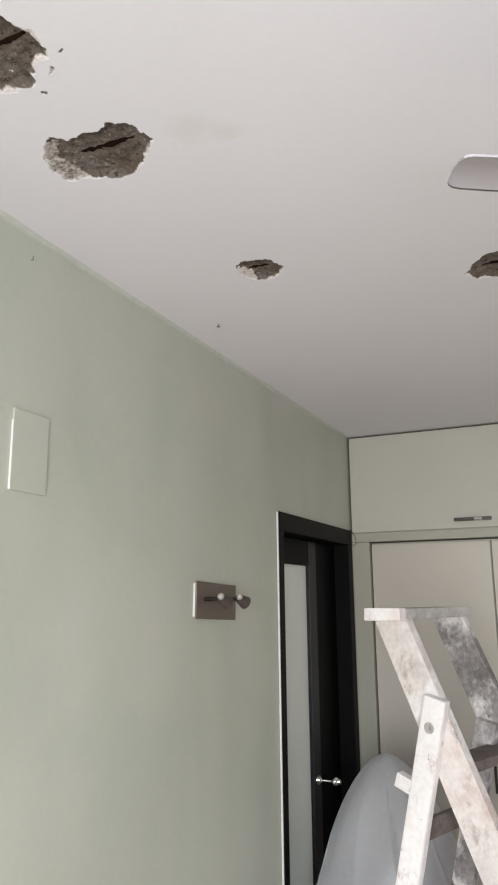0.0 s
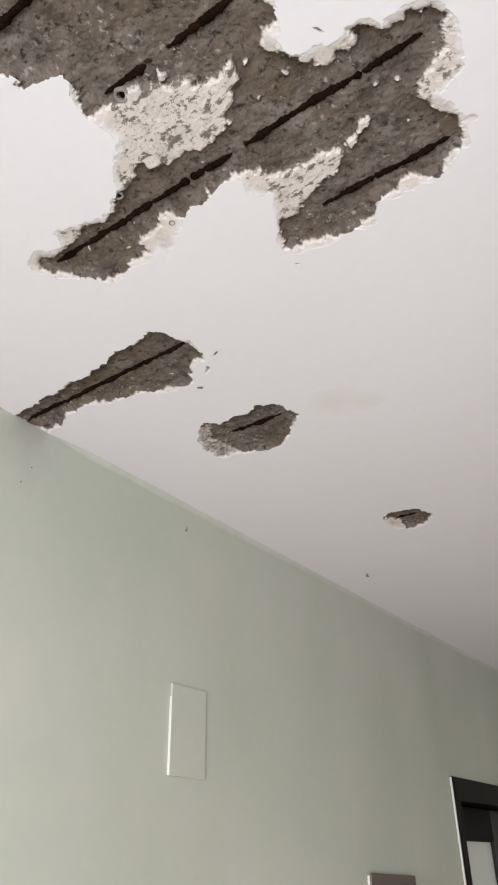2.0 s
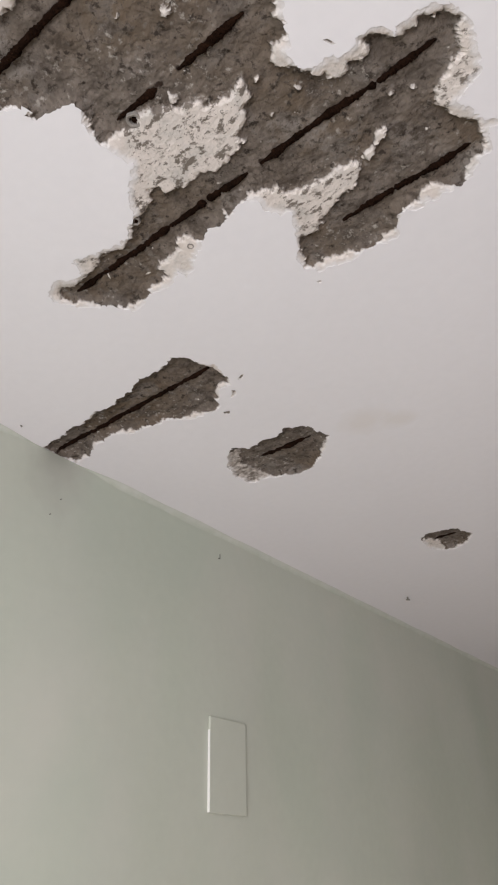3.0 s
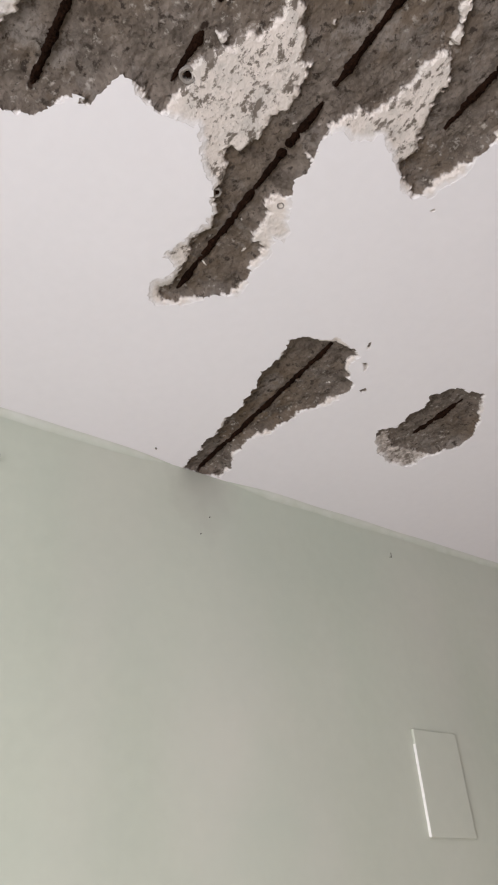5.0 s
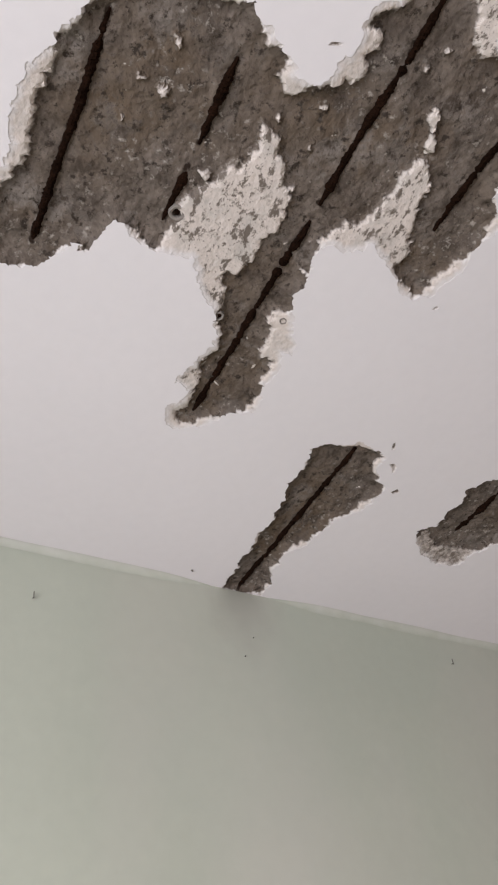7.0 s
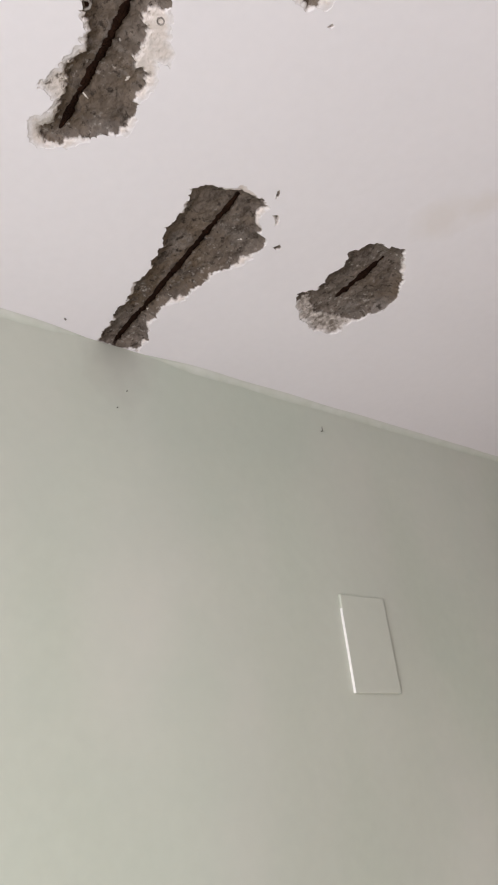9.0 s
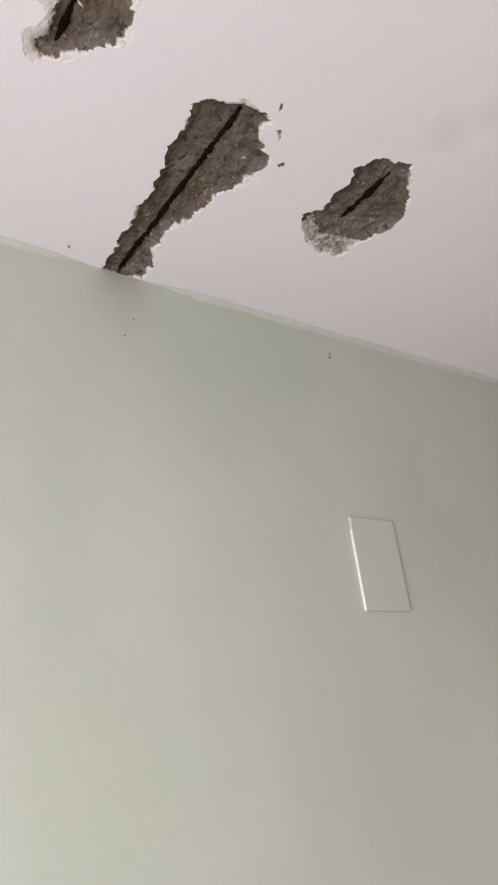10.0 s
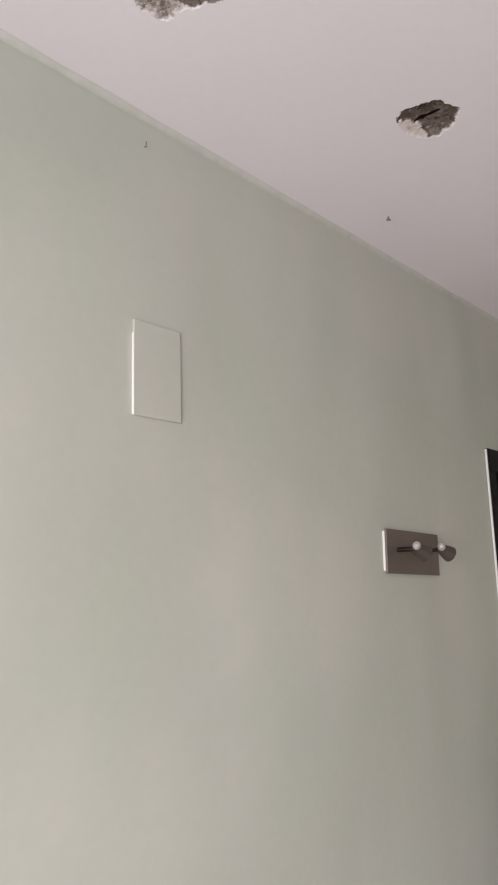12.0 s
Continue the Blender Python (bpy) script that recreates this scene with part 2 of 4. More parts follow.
M_FLOOR = mat("floor_tile", (0.62, 0.480, 0.390), 0.30, var=0.08, scale=5, fine=60, bump=0.03)
M_PLUG = mat("grey_plug_mortar", (0.27, 0.245, 0.22), 0.85, var=0.35, scale=160, fine=500, bump=0.4)
M_NAIL = mat("nail_steel", (0.20, 0.19, 0.165), 0.6, metal=0.5, var=0.3)
M_SHEET = mat("dusty_plastic_sheet", (0.47, 0.47, 0.485), 0.30, var=0.10, scale=5, fine=60, bump=0.1)
plastic = M_SHEET.node_tree.nodes["Principled BSDF"].inputs
plastic["Alpha"].default_value, plastic["Sheen Weight"].default_value, plastic["Sheen Roughness"].default_value = 0.80, 0.8, 0.25
M_SACK = mat("grey_cloth", (0.30, 0.29, 0.28), 0.9, var=0.15, scale=12, fine=200, bump=0.4)


# ---- mesh helpers ----
def box(bm, x0, x1, y0, y1, z0, z1, bevel=0.0):
    r = bmesh.ops.create_cube(bm, size=1, matrix=Matrix.LocRotScale(((x0 + x1) / 2, (y0 + y1) / 2, (z0 + z1) / 2), None, (x1 - x0, y1 - y0, z1 - z0)))
    if bevel:
        es = list({e for v in r["verts"] for e in v.link_edges})
        bmesh.ops.bevel(bm, geom=es, offset=bevel, segments=2, affect="EDGES", profile=0.5)


def rod(bm, a, b, r0, r1=None, sides=16):
    a, b = Vector(a), Vector(b)
    m = Matrix.Translation((a + b) / 2) @ (b - a).to_track_quat("Z", "Y").to_matrix().to_4x4()
    bmesh.ops.create_cone(bm, cap_ends=True, segments=sides, radius1=r0, radius2=r0 if r1 is None else r1, depth=(b - a).length, matrix=m)


def ball(bm, place, r, scale=(1, 1, 1)):
    bmesh.ops.create_uvsphere(bm, u_segments=20, v_segments=12, radius=r, matrix=Matrix.LocRotScale(place, None, scale))


def plank(bm, a, b, width, thick, across, bevel=0.004, jitter=0.0):
    """A board from a to b, its width along the direction across."""
    a, b, across = Vector(a), Vector(b), Vector(across)
    z = (b - a).normalized()
    x = (across - across.dot(z) * z).normalized()
    m = Matrix((x, z.cross(x), z)).transposed().to_4x4()
    m.translation = (a + b) / 2
    r = bmesh.ops.create_cube(bm, size=1, matrix=m @ Matrix.Diagonal((width, thick, (b - a).length, 1)))
    es = list({e for v in r["verts"] for e in v.link_edges})
    out = bmesh.ops.bevel(bm, geom=es, offset=bevel, segments=2, affect="EDGES", profile=0.6)
    if jitter:
        for v in out["verts"]:
            v.co += Vector((random.uniform(-jitter, jitter) for _ in range(3)))


def mesh_object(name, bm, material, smooth=False):
    me = bpy.data.meshes.new(name)
    bm.to_mesh(me)
    bm.free()
    for m in material if isinstance(material, (list, tuple)) else (material,):
        me.materials.append(m)
    if smooth:
        me.polygons.foreach_set("use_smooth", [True] * len(me.polygons))
        me.set_sharp_from_angle(angle=radians(38))
    return new(name, me)


def part(name, bm, material, parent, label="", smooth=False):
    ob = mesh_object(name, bm, material, smooth)
    ob.parent = parent
    return tagged(ob, label)


def boxes(name, material, *sizes, bevel=0.0):
    bm = bmesh.new()
    for s in sizes:
        box(bm, *s, bevel=bevel)
    return mesh_object(name, bm, material)


def boxpart(name, material, parent, *sizes, bevel=0.0, label=""):
    ob = boxes(name, material, *sizes, bevel=bevel)
    ob.parent = parent
    return tagged(ob, label)


def thing(name, place, label, category, group="", kind=""):
    ob = new(name)
    ob.location = place
    ob.empty_display_size = 0.05
    return tagged(ob, label, category, group, kind)


# ---- setting: walls, floor ----
DY0, DY1, DZ = 5.00, 5.945, 2.12     # opening of the dark door frame in the green wall
tagged(boxes("wall_west", M_WALL, (-0.15, 0, Y0 - 0.15, DY0, 0, H), (-0.15, 0, DY0, DY1, DZ, H), (-0.15, 0, DY1, YL + 0.7, 0, H)),
       "pale grey-green painted wall with faint smudges", "wall", kind="structure")
tagged(boxes("wall_east", M_PLAIN, (X1, X1 + 0.15, Y0 - 0.15, YL + 0.7, 0, H)), "plain painted wall", "wall", kind="structure")
tagged(boxes("wall_north", M_PLAIN, (0, X1, YL + 0.62, YL + 0.7, 0, H)), "plain painted wall behind the wardrobe", "wall", kind="structure")
tagged(boxes("wall_south", M_PLAIN, (0, WX0, Y0 - 0.15, Y0, 0, H), (WX1, X1, Y0 - 0.15, Y0, 0, H), (WX0, WX1, Y0 - 0.15, Y0, 0, WZ0), (WX0, WX1, Y0 - 0.15, Y0, WZ1, H)),
       "plain painted wall with a wide window opening", "wall", kind="structure")
tagged(boxes("floor", M_FLOOR, (-0.15, X1 + 0.15, Y0 - 0.15, YL + 0.7, -0.12, 0)), "pale tiled floor", "floor", kind="structure")
# closet behind the door
tagged(boxes("wall_behind_door", M_PLAIN, (-1.2, -1.1, DY0 - 0.5, DY1 + 0.7, 0, H), (-1.1, -0.15, DY0 - 0.5, DY0 - 0.4, 0, H), (-1.1, -0.15, DY1 + 0.6, DY1 + 0.7, 0, H),
             (-1.1, -0.15, DY0 - 0.4, DY1 + 0.6, -0.1, 0), (-1.1, -0.15, DY0 - 0.4, DY1 + 0.6, H - 0.05, H)), "plain painted walls beyond the door", "wall", kind="structure")

# ---- ceiling with broken-out patches ----
from mathutils.geometry import delaunay_2d_cdt


def rough_loop(points, seed, step=0.0025, coarse=0.007, small=0.0056, rough=1.0):
    """A broken edge: an outline cut into short pieces and pushed to and fro."""
    out = []
    for (ax, ay), (bx, by) in zip(points, points[1:] + points[:1]):
        n = max(1, round(math.hypot(bx - ax, by - ay) / step))
        for i in range(n):
            out.append((ax + (bx - ax) * i / n, ay + (by - ay) * i / n))
    loop = []
    for x, y in out:
        p, q, s = Vector((x * 28, y * 28, seed)), Vector((x * 95, y * 95, seed + 7)), Vector((x * 260, y * 260, seed + 3))
        dx = coarse * noise.noise(p) + small * noise.noise(q) + 0.0034 * noise.noise(s)
        dy = coarse * noise.noise(p + Vector((9, 4, 2))) + small * noise.noise(q + Vector((5, 1, 8))) + 0.0034 * noise.noise(s + Vector((3, 8, 1)))
        loop.append((x + dx * rough, y + dy * rough))
    return loop


def inside(px, py, loop):
    a, b = np.array(loop), np.roll(np.array(loop), -1, 0)
    hit = np.zeros(len(px), bool)
    for (x0, y0), (x1, y1) in zip(a, b):
        if y0 != y1:
            hit ^= ((y0 > py) != (y1 > py)) & (px < (x1 - x0) * (py - y0) / (y1 - y0) + x0)
    return hit


def edge_distance(px, py, loop):
    d = np.full(len(px), 9.0)
    for x, y in loop:
        d = np.minimum(d, (px - x) ** 2 + (py - y) ** 2)
    return np.sqrt(d)


def fractal(x, y, scale, seed):
    return np.array([noise.fractal(Vector((a * scale, b * scale, seed)), 0.8, 2.2, 4) for a, b in zip(x, y)])


def spall(name, label, outline, bars=(), remnants=(), pits=(), seed=1, rest=1.0, depth=0.0100, grid=0.0022, rim=0.008, core=()):
    """A patch where the ceiling has broken away: a rough bed of concrete, plaster left along its rim, and the bars in it."""
    wide = max(p[0] for p in outline) - min(p[0] for p in outline)
    loop = rough_loop(list(outline), seed, rough=min(1.0, wide / 0.09))
    xs, ys = np.array(loop).T
    gx, gy = np.meshgrid(np.arange(xs.min(), xs.max(), grid), np.arange(ys.min(), ys.max(), grid))
    rng = np.random.default_rng(seed)
    gx, gy = (g.ravel() + rng.uniform(-0.4, 0.4, g.size) * grid for g in (gx, gy))
    keep = inside(gx, gy, loop)
    gx, gy = gx[keep], gy[keep]
    keep = edge_distance(gx, gy, loop) > grid * 0.45
    gx, gy = gx[keep], gy[keep]
    n = len(loop)
    pts = [Vector(p) for p in loop] + [Vector((a, b)) for a, b in zip(gx, gy)]
    verts, _, faces, *_ = delaunay_2d_cdt(pts, [(i, (i + 1) % n) for i in range(n)], [], 0, 1e-6)
    vx, vy = np.array([(v.x, v.y) for v in verts]).T
    tri = np.array([f for f in faces if len(f) == 3])
    tri = tri[inside(vx[tri].mean(1), vy[tri].mean(1), loop)]
    d = edge_distance(vx, vy, loop)
    big, small, warp = fractal(vx, vy, 22, seed), fractal(vx, vy, 90, seed + 2), fractal(vx, vy, 60, seed + 5)

    def soft(v, width=0.0035):
        v = np.clip((v + width) / (2 * width), 0, 1)
        return v * v * (3 - 2 * v)

    def within(poly, seed):
        ragged = rough_loop(list(poly), seed, 0.003, 0.008, 0.005)
        return edge_distance(vx, vy, ragged) * np.where(inside(vx, vy, ragged), 1, -1) + 0.003 * small

    left, pitted = np.zeros(len(vx)), np.zeros(len(vx))
    for poly in remnants:
        left = np.maximum(left, soft(within(poly, seed + 50)) * rest)
    for poly in pits:
        mask = soft(within(poly, seed + 50))
        pitted = np.maximum(pitted, mask)
        if not core:
            left = np.maximum(left, mask * rest)
    if core:
        shelf = np.maximum(left, 1 - soft(within(core, seed + 30) + 0.0015 * big, 0.0042))
    else:
        shelf = np.maximum(left, soft(rim * (0.30 + 1.2 * big) - d + 0.001 * small, 0.005))
    skim = 1 - np.clip((d + 0.0035 * big + 0.002 * warp) / 0.009, 0, 1)
    low = 0.0010 + 0.0007 * np.abs(small) + 0.0018 * np.clip(d / 0.02, 0, 1)
    near = np.clip(d / 0.007, 0, 1)
    deep = 0.0012 + (depth - 0.0012) * np.clip(d / 0.014, 0, 1) ** 0.8 + near * (0.0026 * big + 0.0011 * small + 0.0008 * warp)
    for bx0, bx1, by, *_ in bars:
        reach = np.clip(1.5 - np.abs(vy - by) / 0.006, 0, 1) * ((vx > bx0 - 0.004) & (vx < bx1 + 0.004))
        deep = deep + 0.0006 * reach
    vz = H + np.maximum(0.0006, shelf * low * (1 - 0.5 * skim) + (1 - shelf) * deep)
    me = bpy.data.meshes.new(name)
    flip = [(a, c, b) for a, b, c in tri.tolist()]
    rimv = len(vx)
    allv = [(float(a), float(b), float(c)) for a, b, c in zip(vx, vy, vz)] + [(a, b, H) for a, b in loop]
    lower = [(rimv + i, rimv + (i + 1) % n, (i + 1) % n, i) for i in range(n)]
    me.from_pydata(allv, [], flip + lower)
    me.materials.append(M_CONC)
    stain = np.zeros(len(vx))
    for bx0, bx1, by, *rest_of in bars:
        along = np.clip((vx - bx0 + 0.004) / 0.006, 0, 1) * np.clip((bx1 + 0.004 - vx) / 0.006, 0, 1)
        for g in rest_of[0] if rest_of else ():
            along = along * (1 - 0.9 * np.exp(-((vx - g) / 0.005) ** 2))
        stain = np.maximum(stain, np.clip(1.3 - np.abs(vy - by + 0.0016 * warp) / 0.0040, 0, 1) * along * np.clip(0.8 + 1.1 * warp, 0, 1))
    for key, values, brim in (("plaster", shelf, 0.55), ("pitted", pitted, 0.0), ("rust", stain, 0.0), ("skim", skim, 1.0)):
        me.attributes.new(key, "FLOAT", "POINT").data.foreach_set("value", np.r_[values, np.full(n, brim)].astype(np.float32))
    ob = tagged(new(name, me), label, "ceiling damage", "broken ceiling patches", "structure")
    for bx0, bx1, by, *rest_of in bars:
        gaps = rest_of[0] if rest_of else ()
        bm = bmesh.new()
        count = max(4, round((bx1 - bx0) / 0.0015))
        ring = []
        for i in range(count + 1):
            x = bx0 + (bx1 - bx0) * i / count
            taper = 0.35 + 0.65 * min(1, min(i, count - i) / 14)
            sunk = max([math.exp(-((x - g) / 0.0022) ** 2) for g in gaps], default=0.0)
            r = 0.0043 * taper * (1 - 0.30 * sunk) * (1 + 0.38 * noise.noise(Vector((x * 40, by * 50, seed))) + 0.5 * noise.noise(Vector((x * 120, by * 50, seed))))
            cy = by + 0.0022 * noise.noise(Vector((x * 11, by, 3))) + 0.0009 * noise.noise(Vector((x * 70, by, 6)))
            cz = H + 0.0108 + 0.0038 * noise.noise(Vector((x * 30, by * 9, 9))) + 0.0030 * sunk
            flake = [r * (1 + 0.42 * noise.noise(Vector((x * 420, by * 90 + k * 1.7, seed + 4)))) for k in range(10)]
            ring.append([bm.verts.new((x, cy + flake[k] * math.cos(0.2 * math.pi * k), cz + flake[k] * math.sin(0.2 * math.pi * k))) for k in range(10)])
        for a, b in zip(ring, ring[1:]):
            for i in range(10):
                bm.faces.new((a[i], a[(i + 1) % 10], b[(i + 1) % 10], b[i]))
        bm.faces.new(ring[0]), bm.faces.new(ring[-1][::-1])
        part("reinforcing_bar", bm, M_RUST, ob, "dark rusted steel reinforcing bar")
    return loop


# the large patch: the rim where the paint has broken off, and the bare concrete within it
RIM_A = [(0.333, 2.849), (0.343, 2.832), (0.363, 2.824), (0.376, 2.832), (0.385, 2.844), (0.399, 2.840), (0.408, 2.831), (0.408, 2.817), (0.427, 2.820), (0.457, 2.826),
         (0.483, 2.839), (0.509, 2.829), (0.519, 2.818), (0.533, 2.815), (0.547, 2.797), (0.573, 2.770), (0.585, 2.760), (0.581, 2.745), (0.581, 2.728), (0.579, 2.715),
         (0.580, 2.705), (0.584, 2.691), (0.591, 2.676), (0.590, 2.667), (0.578, 2.663), (0.565, 2.660), (0.550, 2.655), (0.543, 2.642), (0.555, 2.648), (0.547, 2.634),
         (0.530, 2.628), (0.522, 2.626), (0.508, 2.612), (0.498, 2.595), (0.491, 2.575), (0.491, 2.561), (0.511, 2.551), (0.546, 2.546), (0.580, 2.546), (0.604, 2.548),
         (0.633, 2.548), (0.661, 2.544), (0.690, 2.540), (0.707, 2.542), (0.727, 2.551), (0.745, 2.556), (0.763, 2.567), (0.779, 2.576)]
RIM_B = [(0.808, 2.591), (0.835, 2.633), (0.848, 2.680), (0.843, 2.711), (0.833, 2.722), (0.825, 2.742), (0.820, 2.756), (0.811, 2.769), (0.807, 2.776), (0.807, 2.781),
         (0.807, 2.790), (0.811, 2.800), (0.824, 2.807), (0.839, 2.809), (0.853, 2.809), (0.864, 2.808), (0.874, 2.805), (0.887, 2.808), (0.894, 2.814), (0.900, 2.823),
         (0.908, 2.824), (0.918, 2.821), (0.929, 2.819), (0.940, 2.821), (0.948, 2.825), (0.959, 2.838), (0.964, 2.851), (0.968, 2.859), (0.967, 2.871), (0.960, 2.890),
         (0.958, 2.905), (0.953, 2.917), (0.944, 2.923), (0.932, 2.929), (0.922, 2.935), (0.911, 2.937), (0.917, 2.948), (0.925, 2.962), (0.937, 2.973), (0.942, 2.985),
         (0.935, 2.990), (0.929, 2.994), (0.926, 3.006), (0.918, 3.016)]
RIM_C = [(0.906, 3.024), (0.892, 3.032), (0.879, 3.043), (0.865, 3.041), (0.844, 3.039), (0.823, 3.040), (0.807, 3.033), (0.791, 3.030), (0.778, 3.054), (0.766, 3.064),
         (0.750, 3.060), (0.732, 3.054), (0.717, 3.056), (0.702, 3.059), (0.676, 3.051), (0.653, 3.048), (0.644, 3.034), (0.648, 3.013), (0.655, 2.996), (0.664, 2.980),
         (0.673, 2.969), (0.678, 2.951), (0.686, 2.943), (0.674, 2.935), (0.667, 2.923), (0.665, 2.910), (0.663, 2.898), (0.658, 2.887), (0.645, 2.888), (0.630, 2.893),
         (0.605, 2.899), (0.582, 2.897), (0.570, 2.899), (0.558, 2.911), (0.541, 2.919), (0.527, 2.929), (0.516, 2.932), (0.510, 2.919), (0.499, 2.930), (0.478, 2.932),
         (0.462, 2.932), (0.447, 2.932), (0.437, 2.931), (0.419, 2.936), (0.405, 2.934), (0.393, 2.922), (0.380, 2.904), (0.354, 2.883), (0.343, 2.866)]
CORE_A = [(0.339, 2.855), (0.360, 2.842), (0.377, 2.850), (0.392, 2.852), (0.404, 2.847), (0.418, 2.847), (0.427, 2.841), (0.436, 2.847), (0.452, 2.832), (0.475, 2.844),
          (0.486, 2.838), (0.502, 2.840), (0.513, 2.835), (0.522, 2.824), (0.535, 2.824), (0.547, 2.815), (0.560, 2.812), (0.575, 2.804), (0.587, 2.809), (0.588, 2.821),
          (0.598, 2.823), (0.612, 2.825), (0.625, 2.827), (0.637, 2.823), (0.647, 2.826), (0.651, 2.834), (0.662, 2.833), (0.676, 2.832), (0.690, 2.829), (0.701, 2.821),
          (0.705, 2.810), (0.718, 2.806), (0.730, 2.798), (0.742, 2.785)]
CORE_B = [(0.750, 2.769), (0.736, 2.773), (0.721, 2.770), (0.704, 2.766), (0.691, 2.751), (0.679, 2.748), (0.659, 2.737), (0.647, 2.727), (0.637, 2.723), (0.631, 2.734),
          (0.617, 2.735), (0.605, 2.725), (0.580, 2.718), (0.582, 2.708), (0.587, 2.696), (0.592, 2.684), (0.593, 2.675), (0.583, 2.670), (0.563, 2.663), (0.547, 2.657),
          (0.540, 2.643), (0.552, 2.647), (0.544, 2.633), (0.529, 2.628), (0.521, 2.626), (0.507, 2.612), (0.496, 2.595), (0.490, 2.575), (0.491, 2.562), (0.509, 2.553),
          (0.544, 2.549), (0.569, 2.550), (0.586, 2.550), (0.592, 2.555), (0.604, 2.561), (0.617, 2.566), (0.637, 2.564), (0.658, 2.564), (0.671, 2.559), (0.693, 2.559),
          (0.705, 2.554), (0.716, 2.562), (0.735, 2.557), (0.750, 2.566), (0.759, 2.574), (0.779, 2.579)]
CORE_C = [(0.796, 2.598), (0.815, 2.637), (0.832, 2.676), (0.840, 2.708), (0.828, 2.720), (0.818, 2.737), (0.817, 2.747), (0.810, 2.760), (0.805, 2.760), (0.797, 2.756),
          (0.785, 2.772), (0.786, 2.782), (0.800, 2.787), (0.805, 2.794), (0.805, 2.802), (0.812, 2.813), (0.823, 2.819), (0.821, 2.828), (0.830, 2.832), (0.842, 2.827),
          (0.850, 2.821), (0.857, 2.828), (0.867, 2.828), (0.877, 2.827), (0.872, 2.814), (0.885, 2.812), (0.892, 2.819), (0.894, 2.828), (0.901, 2.833), (0.909, 2.831),
          (0.916, 2.830), (0.922, 2.831), (0.929, 2.825), (0.935, 2.827), (0.936, 2.836), (0.939, 2.839), (0.945, 2.835), (0.953, 2.836), (0.955, 2.844), (0.959, 2.855),
          (0.955, 2.868), (0.946, 2.880), (0.944, 2.889), (0.932, 2.891), (0.925, 2.899), (0.916, 2.905)]
CORE_D = [(0.909, 2.913), (0.905, 2.926), (0.908, 2.942), (0.914, 2.957), (0.923, 2.970), (0.924, 2.984), (0.923, 3.000), (0.914, 3.008), (0.904, 3.015), (0.888, 3.027),
          (0.875, 3.039), (0.858, 3.037), (0.849, 3.023), (0.842, 3.014), (0.831, 3.022), (0.818, 3.029), (0.802, 3.029), (0.785, 3.034), (0.776, 3.051), (0.761, 3.058),
          (0.741, 3.056), (0.720, 3.054), (0.704, 3.051), (0.679, 3.040), (0.658, 3.036), (0.646, 3.032), (0.652, 3.016), (0.660, 2.996), (0.669, 2.985), (0.687, 2.991),
          (0.701, 2.989), (0.709, 2.977), (0.723, 2.970), (0.738, 2.965), (0.757, 2.962), (0.770, 2.956), (0.779, 2.944), (0.794, 2.936), (0.786, 2.930), (0.768, 2.929)]
CORE_E = [(0.750, 2.926), (0.738, 2.925), (0.716, 2.921), (0.703, 2.913), (0.692, 2.899), (0.676, 2.891), (0.660, 2.888), (0.635, 2.893), (0.622, 2.885), (0.620, 2.896),
          (0.606, 2.898), (0.592, 2.897), (0.571, 2.900), (0.558, 2.888), (0.545, 2.880), (0.531, 2.888), (0.509, 2.898), (0.497, 2.895), (0.488, 2.907), (0.487, 2.922),
          (0.469, 2.922), (0.455, 2.921), (0.438, 2.927), (0.414, 2.933), (0.400, 2.929), (0.386, 2.908), (0.370, 2.890), (0.350, 2.872)]
CRUMBS = ((0.750, 2.821, 0.006), (0.789, 2.812, 0.0045), (0.833, 2.911, 0.005), (0.887, 2.897, 0.004), (0.865, 2.886, 0.004), (0.759, 2.776, 0.005), (0.701, 2.828, 0.004),
          (0.691, 2.827, 0.005), (0.737, 2.663, 0.008), (0.742, 2.637, 0.005), (0.781, 2.663, 0.006), (0.699, 2.636, 0.0045), (0.680, 2.736, 0.005))


def crumb(x, y, r):
    """A bit of plaster still sticking to the concrete: its outline."""
    return [(x + r * (0.75 + 0.5 * noise.noise(Vector((x * 90, y * 90, k)))) * math.cos(k * 0.9), y + r * (0.75 + 0.5 * noise.noise(Vector((y * 90, x * 90, k + 5)))) * math.sin(k * 0.9)) for k in range(7)]


PITTED = [(0.756, 2.768), (0.721, 2.796), (0.697, 2.819), (0.666, 2.829), (0.638, 2.819), (0.602, 2.826), (0.586, 2.801), (0.530, 2.825), (0.496, 2.832), (0.565, 2.769),
          (0.600, 2.752), (0.600, 2.731), (0.611, 2.714), (0.626, 2.724), (0.645, 2.717), (0.661, 2.730), (0.679, 2.741), (0.701, 2.750), (0.733, 2.764)]
STREAK = [(0.650, 2.875), (0.695, 2.900), (0.722, 2.910), (0.753, 2.913), (0.771, 2.922), (0.797, 2.932), (0.762, 2.951), (0.729, 2.958), (0.698, 2.986), (0.660, 2.980), (0.675, 2.944), (0.670, 2.895)]
RIDGE = [(0.836, 2.909), (0.831, 2.922), (0.820, 2.933), (0.806, 2.943), (0.800, 2.938), (0.812, 2.928), (0.821, 2.919), (0.827, 2.907)]
TAIL = [(0.400, 2.812), (0.447, 2.820), (0.470, 2.840), (0.440, 2.850), (0.415, 2.850), (0.395, 2.842)]
EDGE_SKIM = [(0.975, 2.850), (0.975, 2.900), (0.940, 2.930), (0.905, 2.945), (0.900, 2.915), (0.930, 2.895), (0.945, 2.870)]
